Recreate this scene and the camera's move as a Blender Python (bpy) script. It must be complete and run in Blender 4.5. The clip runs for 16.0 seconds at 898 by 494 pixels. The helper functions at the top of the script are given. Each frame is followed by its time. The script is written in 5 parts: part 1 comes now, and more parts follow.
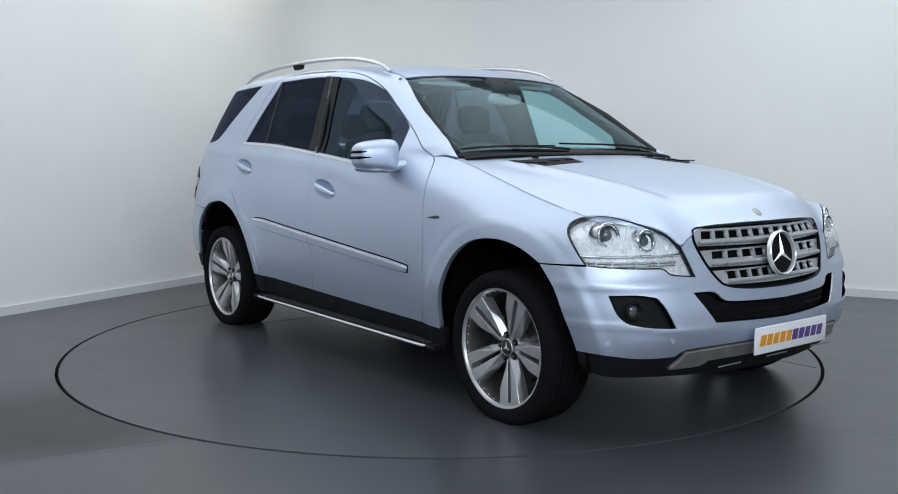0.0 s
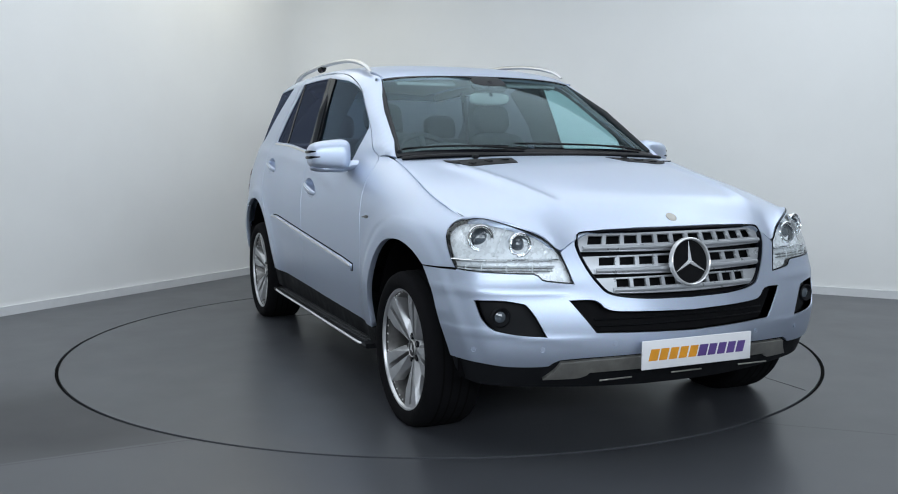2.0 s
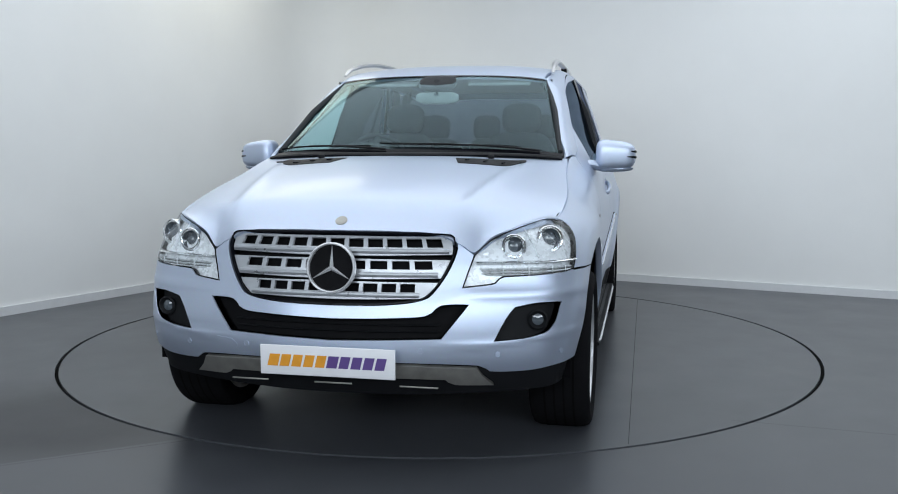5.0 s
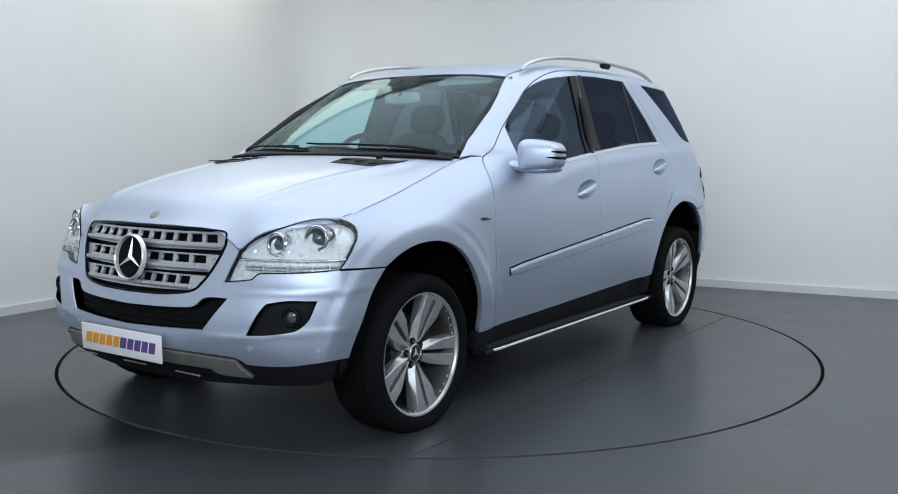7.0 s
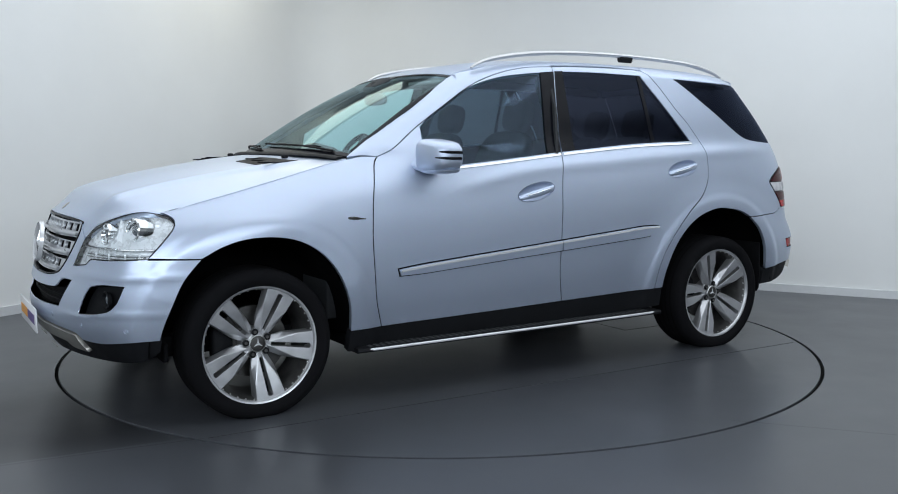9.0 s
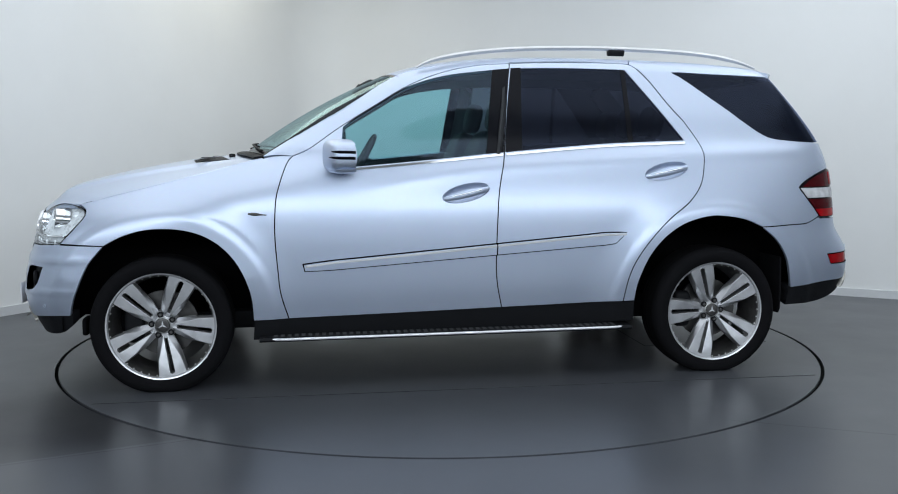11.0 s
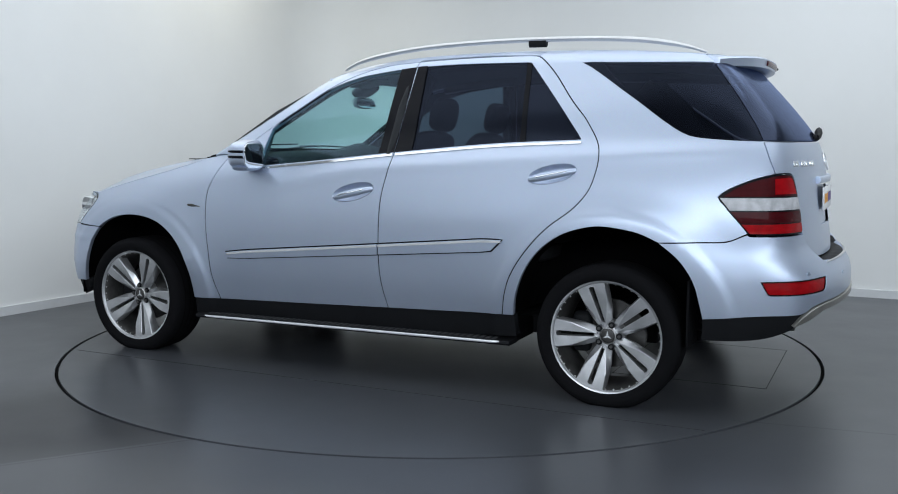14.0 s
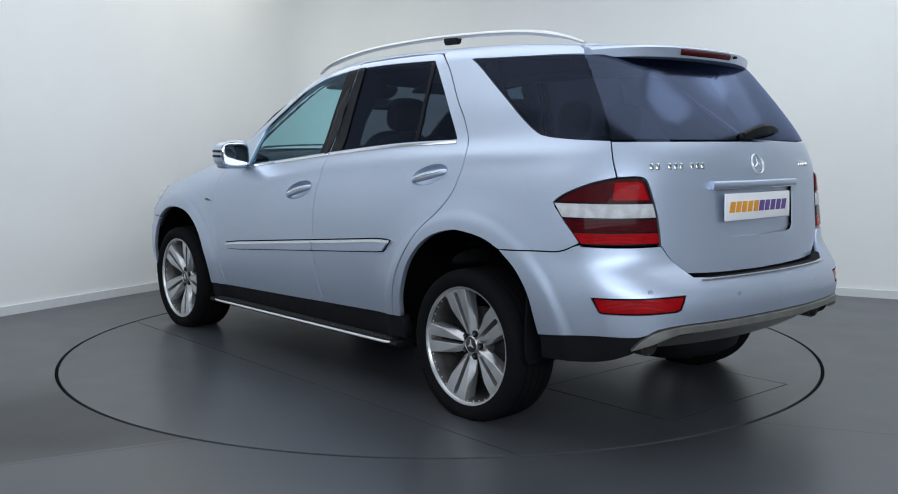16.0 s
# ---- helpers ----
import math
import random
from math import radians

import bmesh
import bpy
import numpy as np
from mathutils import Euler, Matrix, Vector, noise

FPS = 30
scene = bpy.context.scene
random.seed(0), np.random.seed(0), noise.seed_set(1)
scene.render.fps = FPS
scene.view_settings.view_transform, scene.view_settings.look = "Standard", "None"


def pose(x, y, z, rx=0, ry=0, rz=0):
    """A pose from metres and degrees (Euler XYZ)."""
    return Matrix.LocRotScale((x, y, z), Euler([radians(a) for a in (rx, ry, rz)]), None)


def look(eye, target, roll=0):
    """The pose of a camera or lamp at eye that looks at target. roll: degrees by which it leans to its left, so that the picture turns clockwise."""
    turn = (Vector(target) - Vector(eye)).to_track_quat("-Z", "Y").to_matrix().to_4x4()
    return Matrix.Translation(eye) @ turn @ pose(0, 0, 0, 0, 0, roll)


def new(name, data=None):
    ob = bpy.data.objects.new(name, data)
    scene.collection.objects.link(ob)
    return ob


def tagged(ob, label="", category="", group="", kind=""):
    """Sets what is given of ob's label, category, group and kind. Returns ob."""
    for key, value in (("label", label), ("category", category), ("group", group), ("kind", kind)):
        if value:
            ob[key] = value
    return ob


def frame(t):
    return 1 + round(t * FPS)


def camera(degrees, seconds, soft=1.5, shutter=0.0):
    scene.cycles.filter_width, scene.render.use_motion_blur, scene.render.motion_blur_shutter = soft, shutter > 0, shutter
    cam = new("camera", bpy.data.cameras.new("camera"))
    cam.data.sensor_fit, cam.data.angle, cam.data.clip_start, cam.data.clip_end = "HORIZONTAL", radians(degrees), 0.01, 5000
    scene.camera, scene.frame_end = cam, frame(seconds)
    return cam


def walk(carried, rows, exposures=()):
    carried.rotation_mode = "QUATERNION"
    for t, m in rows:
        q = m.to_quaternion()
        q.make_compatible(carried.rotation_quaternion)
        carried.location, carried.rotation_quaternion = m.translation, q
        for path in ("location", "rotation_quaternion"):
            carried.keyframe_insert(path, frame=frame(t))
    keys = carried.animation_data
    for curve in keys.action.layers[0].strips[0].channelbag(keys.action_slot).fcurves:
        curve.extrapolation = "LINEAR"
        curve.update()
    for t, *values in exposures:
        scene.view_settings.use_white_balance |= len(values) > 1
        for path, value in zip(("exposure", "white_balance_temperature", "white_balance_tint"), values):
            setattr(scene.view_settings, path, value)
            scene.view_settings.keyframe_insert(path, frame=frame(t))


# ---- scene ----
from mathutils.geometry import delaunay_2d_cdt as cdt

# camera stands still on a tripod before a turntable
cam = camera(51.57, 16.0, soft=1.05)
EYE = (0.0, -5.8048, 1.2216)
VIEW = pose(*EYE, 90 - 6.155, 0, -0.505)
walk(cam, [(0.0, VIEW), (16.0, VIEW)])

# ---- world and light ----
world = bpy.data.worlds.new("world")
scene.world = world
world.use_nodes = True
world.node_tree.nodes["Background"].inputs[0].default_value = (.5, .56, .64, 1)
world.node_tree.nodes["Background"].inputs[1].default_value = 0.15
scene.view_settings.exposure = 0.0


def area(name, eye, target, sx, sy, watts, colour):
    data = bpy.data.lights.new(name, "AREA")
    data.shape, data.size, data.size_y, data.energy, data.color = "RECTANGLE", sx, sy, watts, colour
    ob = new(name, data)
    ob.matrix_world = look(eye, target)
    return ob


LAMPS = [  # place of each ceiling panel, its size, power and colour
    ((0.7, -.7, 3.30), 8.0, 4.8, 165, (.87, .935, 1.0)),
    ((2.65, -1.2, 3.24), .8, .8, 5, (.80, .90, 1.0)),
    ((3.2, .15, 3.24), .8, .8, 5, (.80, .90, 1.0)),
    ((-1.75, 2.4, 3.24), 1.9, 1.4, 16, (1.0, .98, .84)),
]
FILL_LIGHTS = [  # unseen fill light added behind the camera: place, target, width, height, power
    ((.9, -8.3, 2.62), (.6, 0, 1.1), 14.0, 1.4, 440, (.82, .91, 1.0)),
]


# ---- materials ----
def material(name):
    m = bpy.data.materials.new(name)
    m.use_nodes = True
    return m, m.node_tree.nodes, m.node_tree.links, m.node_tree.nodes["Principled BSDF"]


def grain(nodes, links, scale, detail=4.0, rough=.55, stretch=None):
    co = nodes.new("ShaderNodeTexCoord")
    tex = nodes.new("ShaderNodeTexNoise")
    tex.inputs["Scale"].default_value, tex.inputs["Detail"].default_value, tex.inputs["Roughness"].default_value = scale, detail, rough
    if stretch:
        mp = nodes.new("ShaderNodeMapping")
        mp.inputs["Scale"].default_value = stretch
        links.new(co.outputs["Object"], mp.inputs["Vector"])
        links.new(mp.outputs["Vector"], tex.inputs["Vector"])
    else:
        links.new(co.outputs["Object"], tex.inputs["Vector"])
    return tex


def ramp(nodes, links, source, rows):
    r = nodes.new("ShaderNodeValToRGB")
    els = r.color_ramp.elements
    els[0].position, els[0].color = rows[0][0], (*rows[0][1], 1)
    els[1].position, els[1].color = rows[-1][0], (*rows[-1][1], 1)
    for p, c in rows[1:-1]:
        e = els.new(p)
        e.color = (*c, 1)
    links.new(source, r.inputs["Fac"])
    return r.outputs["Color"]


def span(nodes, links, source, a, b, c, d):
    r = nodes.new("ShaderNodeMapRange")
    for i, v in zip(("From Min", "From Max", "To Min", "To Max"), (a, b, c, d)):
        r.inputs[i].default_value = v
    links.new(source, r.inputs["Value"])
    return r.outputs["Result"]


def relief(nodes, links, b, source, strength, distance):
    n = nodes.new("ShaderNodeBump")
    n.inputs["Strength"].default_value, n.inputs["Distance"].default_value = strength, distance
    links.new(source, n.inputs["Height"])
    links.new(n.outputs["Normal"], b.inputs["Normal"])


def plain(name, colour, rough=.5, metal=0.0, coat=0.0, vary=.12, scale=18.0, bump=0.0, bscale=150.0, spec=.5):
    """A surface whose colour and roughness drift a little at two scales."""
    m, nodes, links, b = material(name)
    t = grain(nodes, links, scale, 6)
    lo, hi = [c * (1 - vary) for c in colour], [min(c * (1 + vary), 1) for c in colour]
    links.new(ramp(nodes, links, t.outputs["Fac"], [(.3, lo), (.7, hi)]), b.inputs["Base Color"])
    links.new(span(nodes, links, t.outputs["Fac"], .3, .7, rough * .88, min(rough * 1.12, 1)), b.inputs["Roughness"])
    b.inputs["Metallic"].default_value, b.inputs["Coat Weight"].default_value = metal, coat
    b.inputs["Coat Roughness"].default_value = .06
    b.inputs["Specular IOR Level"].default_value = spec
    if bump:
        t2 = grain(nodes, links, bscale, 3)
        relief(nodes, links, b, t2.outputs["Fac"], bump, .002)
    return m


def paint_material():
    m, nodes, links, b = material("silver_blue_paint")
    flake = nodes.new("ShaderNodeTexVoronoi")
    co = nodes.new("ShaderNodeTexCoord")
    flake.inputs["Scale"].default_value = 900
    links.new(co.outputs["Object"], flake.inputs["Vector"])
    soft = grain(nodes, links, 2.2, 5)
    mix = nodes.new("ShaderNodeMix")
    mix.data_type = "RGBA"
    mix.inputs[0].default_value = .12
    links.new(ramp(nodes, links, soft.outputs["Fac"], [(.3, (.475, .550, .695)), (.7, (.503, .576, .715))]), mix.inputs[6])
    links.new(flake.outputs["Color"], mix.inputs[7])
    hs = nodes.new("ShaderNodeHueSaturation")
    hs.inputs["Saturation"].default_value = 1.0
    links.new(mix.outputs[2], hs.inputs["Color"])
    links.new(hs.outputs["Color"], b.inputs["Base Color"])
    b.inputs["Metallic"].default_value = .82
    b.inputs["Roughness"].default_value = .455
    b.inputs["Coat Weight"].default_value, b.inputs["Coat Roughness"].default_value = .45, .14
    peel = grain(nodes, links, 260, 2)
    relief(nodes, links, b, peel.outputs["Fac"], .03, .001)
    return m


def glass_material(name, tint, gloss=.045, rough=.02, sheen=(.95, .97, 1)):
    """A thin pane: it lets tinted light through and mirrors at its face."""
    m, nodes, links, b = material(name)
    nodes.remove(b)
    out = nodes["Material Output"]
    clear, shine, mix, facing_in, power = (nodes.new("ShaderNode" + n) for n in ("BsdfTransparent", "BsdfGlossy", "MixShader", "LayerWeight", "Math"))
    clear.inputs[0].default_value = (*tint, 1)
    shine.inputs["Color"].default_value = (*sheen, 1)
    shine.inputs["Roughness"].default_value = rough
    facing_in.inputs["Blend"].default_value = .5
    power.operation = "POWER"
    power.inputs[1].default_value = 4.5
    links.new(facing_in.outputs["Facing"], power.inputs[0])
    links.new(span(nodes, links, power.outputs[0], 0, 1, gloss, .9), mix.inputs[0])
    links.new(clear.outputs[0], mix.inputs[1])
    links.new(shine.outputs[0], mix.inputs[2])
    links.new(mix.outputs[0], out.inputs["Surface"])
    return m


def lens_material(name, colour, rough=.12, stripes=0.0):
    m, nodes, links, b = material(name)
    t = grain(nodes, links, 26, 3)
    hi = [min(c * 1.15, 1) for c in colour]
    links.new(ramp(nodes, links, t.outputs["Fac"], [(.35, [c * .85 for c in colour]), (.65, hi)]), b.inputs["Base Color"])
    b.inputs["Roughness"].default_value = rough
    b.inputs["Coat Weight"].default_value, b.inputs["Coat Roughness"].default_value = .08, .05
    b.inputs["Specular IOR Level"].default_value = .08
    if stripes:
        co, wv = nodes.new("ShaderNodeTexCoord"), nodes.new("ShaderNodeTexWave")
        wv.bands_direction = "Z"
        wv.inputs["Scale"].default_value = stripes
        links.new(co.outputs["Object"], wv.inputs["Vector"])
        relief(nodes, links, b, wv.outputs["Fac"], .2, .004)
    return m


def floor_material(name, spin):
    """Grey sheet vinyl with scuffs, a soft sheen and, without spin, a darker duller patch."""
    m, nodes, links, b = material(name)
    big, mid, fine = grain(nodes, links, .9, 6, .6), grain(nodes, links, 3.2, 5, .55), grain(nodes, links, 180, 3)
    c1 = ramp(nodes, links, big.outputs["Fac"], [(.3, (.049, .0525, .060)), (.5, (.0565, .060, .068)), (.72, (.063, .067, .0755))])
    c2 = ramp(nodes, links, mid.outputs["Fac"], [(.38, (.80, .80, .82)), (.6, (1, 1, 1))])
    mul = nodes.new("ShaderNodeMix")
    mul.data_type, mul.blend_type = "RGBA", "MULTIPLY"
    mul.inputs[0].default_value = .3
    links.new(c1, mul.inputs[6])
    links.new(c2, mul.inputs[7])
    colour = mul.outputs[2]
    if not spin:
        # darker, duller patch beside the turntable, cut off where two sheets join
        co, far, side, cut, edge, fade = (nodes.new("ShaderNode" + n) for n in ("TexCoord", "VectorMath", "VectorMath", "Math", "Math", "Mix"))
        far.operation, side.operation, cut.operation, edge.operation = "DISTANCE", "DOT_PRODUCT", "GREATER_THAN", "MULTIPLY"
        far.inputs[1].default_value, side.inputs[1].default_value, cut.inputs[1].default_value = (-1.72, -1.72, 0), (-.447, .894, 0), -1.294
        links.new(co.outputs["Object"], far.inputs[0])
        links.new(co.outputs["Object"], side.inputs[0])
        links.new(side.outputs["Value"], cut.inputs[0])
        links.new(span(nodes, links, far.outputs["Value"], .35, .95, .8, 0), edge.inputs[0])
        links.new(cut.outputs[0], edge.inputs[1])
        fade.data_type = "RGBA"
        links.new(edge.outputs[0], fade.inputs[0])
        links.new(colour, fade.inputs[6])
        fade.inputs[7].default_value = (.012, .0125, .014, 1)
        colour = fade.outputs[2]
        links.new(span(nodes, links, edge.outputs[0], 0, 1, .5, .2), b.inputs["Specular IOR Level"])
    links.new(colour, b.inputs["Base Color"])
    links.new(span(nodes, links, mid.outputs["Fac"], .3, .7, .285, .335), b.inputs["Roughness"])
    b.inputs["Specular IOR Level"].default_value = .5
    relief(nodes, links, b, fine.outputs["Fac"], .06, .0015)
    return m


PAINT = paint_material()
BLACK = plain("black_plastic", (.007, .0075, .009), .6, bump=.2, bscale=400, spec=.15)
GLOSS_BLACK = plain("gloss_black_trim", (.004, .0045, .007), .22, spec=.12)
RUBBER = plain("tyre_rubber", (.006, .006, .007), .9, bump=.35, bscale=220, spec=.08)
STUD = plain("worn_grey_rubber", (.04, .042, .045), .5, vary=.3, scale=40)
LINER = plain("wheel_arch_felt", (.003, .003, .0035), .95, bump=.3, spec=.05)
ALLOY = plain("silver_alloy", (.56, .565, .58), .36, metal=.85, coat=.15, vary=.06)
RIM = plain("rim_barrel_alloy", (.15, .147, .143), .36, metal=.8, vary=.25)
EMBLEM = plain("polished_emblem", (.80, .81, .83), .22, metal=.45, vary=.03)
CHROME = plain("chrome", (.78, .79, .80), .10, metal=1.0, vary=.04)
SATIN = plain("satin_aluminium", (.58, .58, .58), .34, metal=.85, vary=.06)
SKID = plain("brushed_steel_skid", (.36, .35, .32), .38, metal=.8, vary=.15)
GRILLE = plain("silver_grille_paint", (.48, .50, .53), .3, metal=.55, coat=.4, vary=.05)
MESH = plain("black_grille_mesh", (.004, .004, .005), .8, bump=.5, bscale=120, spec=.15)
DISC = plain("brake_disc_steel", (.09, .088, .086), .35, metal=.9, vary=.2)
LEATHER = plain("black_leather", (.017, .018, .020), .65, spec=.2)
CABIN = plain("dark_cabin_plastic", (.030, .032, .035), .75, spec=.2)
LINING = plain("grey_headlining", (.34, .35, .35), .9)
GLASS = glass_material("green_tinted_glass", (.56, .85, .89), .10, .03, (.26, .33, .44))
SCREEN = glass_material("windscreen_glass", (.80, .97, .97), .08, .04, (.48, .61, .65))
PRIVACY = glass_material("dark_privacy_glass", (.10, .112, .145), .09, .2, (.15, .18, .27))
REAR_GLASS = glass_material("dark_tailgate_glass", (.084, .095, .132), .10, .15, (.36, .44, .68))
CLEAR = glass_material("clear_lens", (.93, .95, .96))
BOWL = plain("headlight_reflector", (.86, .88, .90), .28, metal=.22, vary=.06, scale=40, bump=.35, bscale=34)
DARK_LENS = plain("projector_lens", (.07, .085, .10), .06, coat=1.0)
RED = lens_material("red_lens", (.30, .002, .005), .22, 60)
DARK_RED = lens_material("smoked_red_lens", (.05, .002, .004), .2, 60)
WHITE_LENS = lens_material("white_lens", (.50, .50, .52), stripes=90)
WHITE = plain("plate_white", (.78, .78, .80), .35, coat=.4, vary=.02)
ORANGE = plain("orange_ink", (.72, .30, .02), .5, vary=.1)
PURPLE = plain("purple_ink", (.10, .055, .22), .5, vary=.1)
MIRROR = plain("mirror_glass", (.85, .87, .88), .02, metal=1.0, vary=.01)
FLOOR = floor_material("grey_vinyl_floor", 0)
TABLE = floor_material("grey_turntable_vinyl", 1)
SEAM = plain("floor_seam", (.02, .021, .023), .7)
GAP = plain("dark_gap", (.004, .004, .004), .9, spec=.05)
WALL = plain("white_wall_paint", (.76, .765, .755), .75, vary=.025, scale=1.3, bump=.06, bscale=60)
SKIRT = plain("skirting_paint", (.62, .63, .64), .5, vary=.03)
BOARD = plain("white_baseboard_paint", (.80, .80, .79), .5, vary=.02)
CEIL = plain("ceiling_paint", (.72, .72, .72), .85, vary=.03, scale=2)
BACK = plain("pale_studio_wall", (.76, .77, .78), .8, vary=.1, scale=2)


# ---- body surface of the car, in its own space: x ahead, y left, z up ----
def table(rows):
    """A smooth curve through rows (x, y), flat beyond its ends."""
    xs, ys = np.array(rows, float).T
    ms = np.gradient(ys, xs)

    def at(x):
        x = min(max(x, xs[0]), xs[-1])
        i = min(int(np.searchsorted(xs, x, "right")) - 1, len(xs) - 2)
        i = max(i, 0)
        h = xs[i + 1] - xs[i]
        t = (x - xs[i]) / h
        a, b = 2 * t**3 - 3 * t**2 + 1, t**3 - 2 * t**2 + t
        return float(a * ys[i] + b * h * ms[i] + (1 - a) * ys[i + 1] + (t**3 - t**2) * h * ms[i + 1])
    return at


def step(a, b, x):
    t = min(max((x - a) / (b - a), 0.0), 1.0)
    return t * t * (3 - 2 * t)


AXLE, HUB_Z = 1.4575, 0.332
NOSE_X = table([(.2, 2.16), (.3, 2.22), (.36, 2.25), (.45, 2.275), (.52, 2.273), (.63, 2.25), (.7, 2.225), (.8, 2.195), (.885, 2.165), (.97, 2.10)])
TAIL_X = table([(.2, -2.33), (.3, -2.39), (.394, -2.445), (.516, -2.468), (.64, -2.458), (.7, -2.42), (.76, -2.375), (.85, -2.355), (1.0, -2.338), (1.142, -2.32), (1.25, -2.285), (1.41, -2.17), (1.52, -2.075), (1.62, -1.985), (1.7, -1.92)])
HATCH_X = table([(.6, -2.37), (.76, -2.36), (.85, -2.35), (1.0, -2.335), (1.142, -2.32), (1.25, -2.285), (1.41, -2.17), (1.52, -2.075), (1.62, -1.985), (1.7, -1.92)])
WIDTH = table([(.2, .864), (.3, .889), (.377, .905), (.5, .9275), (.62, .9405), (.78, .948), (.9, .944), (1.0, .928), (1.1, .90), (1.19, .865), (1.25, .838), (1.4, .79), (1.6, .723), (1.75, .675)])
ROOF_EDGE = table([(-2.1, 1.625), (-1.9, 1.648), (-1.5, 1.68), (-1.0, 1.697), (-.5, 1.697), (-.2, 1.685), (0, 1.664), (.25, 1.605), (.5, 1.47), (.95, 1.2)])
CREASE_Z = table([(.7, 1.195), (.94, 1.165), (1.3, 1.075), (1.6, 1.0), (1.863, .936), (2.2, .862)])
SHOULDER = table([(-2.3, 1.215), (-1.5, 1.187), (-.65, 1.143), (-.03, 1.092), (.45, 1.001), (.8, .93)])
FRONT = [(1, 0), (.99, .25), (.965, .385), (.945, .49), (.93, .54), (.90, .66), (.86, .77), (.81, .87), (.757, .918), (.687, .945), (.6, .965), (.45, .985), (.25, 1), (0, 1)]
REAR = [(0, 1), (.25, .997), (.45, .985), (.6, .965), (.72, .935), (.8, .9), (.86, .85), (.9, .77), (.93, .67), (.955, .54), (.975, .4), (.99, .25), (1, 0)]


def plan_curve(points, sx, sy):
    """Arc length against the two coordinates of a plan curve."""
    d = [0.0]
    for a, b in zip(points, points[1:]):
        d.append(d[-1] + math.hypot((a[0] - b[0]) * sx, (a[1] - b[1]) * sy))
    ls = np.linspace(0, d[-1], 61)
    gap = ls[1] - ls[0]
    bell = np.exp(-.5 * (np.arange(-12, 13) * gap / .05) ** 2)
    bell /= bell.sum()

    def fair(k):
        # the curve evened out, with its ends held
        at = table([(l, q[k]) for l, q in zip(d, points)])
        v = np.array([at(float(l)) for l in ls])
        wide = np.concatenate([2 * v[0] - v[12:0:-1], v, 2 * v[-1] - v[-2:-14:-1]])
        return table(list(zip(ls, np.convolve(wide, bell, "valid"))))
    return fair(0), fair(1), d[-1]


FRONT_A, FRONT_B, FRONT_L = plan_curve(FRONT, .97, .945)
REAR_A, REAR_B, REAR_L = plan_curve(REAR, 1.13, .945)
SIDE_L = 2.6
TOTAL = FRONT_L + SIDE_L + REAR_L


def half_width(x, z):
    w = WIDTH(z)
    # wings swell over the wheels
    for ax, out in ((AXLE, .655), (-AXLE, .70)):
        r = math.hypot(x - ax, (z - HUB_Z))
        w += (.010 * (1 - step(.50, out + .06, r)) + .009 * (1 - step(out - .16, out + .03, r))) * (1 - step(.92, 1.06, z))
    # crease along the shoulder
    w += .007 * math.exp(-((z - SHOULDER(x)) / .04) ** 2) * step(.55, .2, x) * step(-2.25, -1.7, x)
    # the shoulder rolls over into the bonnet
    f = step(.45, 1.0, x) * (1 - step(1.14, 1.26, z))
    if f > 0:
        zc = CREASE_Z(x)
        wc = .79 + .07 * step(1.0, 1.9, x)
        t = min(max((z - zc + .24) / .24, 0.0), 1.0)
        w = w * (1 - f) + f * (min(w, .955) * (1 - t**2.6) + wc * t**2.6)
    # greenhouse draws in towards the screen
    if z > 1.02:
        d = x - (.94 - (z - 1.187) * 1.635) + .6
        if d > 0:
            w -= .08 * min(d / .6, 1.6) ** 2 * step(1.02, 1.187, z) * (1 - f)
    # and rounds into the roof
    t = ROOF_EDGE(x) - z
    if t < .06:
        w -= .055 * min((1 - t / .06), 1.3) ** 2
    return w


def flare(p):
    """The pressed lip round the wheel openings."""
    if p.y > .7 and p.z < 1.0:
        wide = .585 if p.x > 0 else .605
        r = math.hypot(abs(p.x) - AXLE, p.z - HUB_Z)
        p.y += .008 * step(wide + .012, wide - .04, r)
    return p


def body(s, z, hatch=False):
    """A point of the left flank: s metres round the plan from the nose's middle, z up."""
    if s < FRONT_L:
        a, b = FRONT_A(max(s, 0)), FRONT_B(max(s, 0))
        x = 1.3 + (NOSE_X(z) - 1.3) * a
        # pressed edges across the bumper: a ledge under the lamps and a lip under the fog lamps
        fold = step(1.25, 1.0, s) * (.006 * math.exp(-((z - .668) / .02) ** 2) * step(.42, .62, s) + .004 * math.exp(-((z - .478 - .03 * step(.55, .9, s)) / .014) ** 2) * step(.35, .6, s))
        return flare(Vector((x + fold * a, half_width(x, z) * b + fold * (1 - a) * 1.5, z)))
    if s < FRONT_L + SIDE_L:
        x = 1.3 - (s - FRONT_L)
        return flare(Vector((x, half_width(x, z), z)))
    a, b = REAR_A(s - FRONT_L - SIDE_L), REAR_B(s - FRONT_L - SIDE_L)
    end = (HATCH_X if hatch else TAIL_X)(z)
    x = -1.3 + (end + 1.3) * a
    return flare(Vector((x, half_width(x, z) * b, z)))


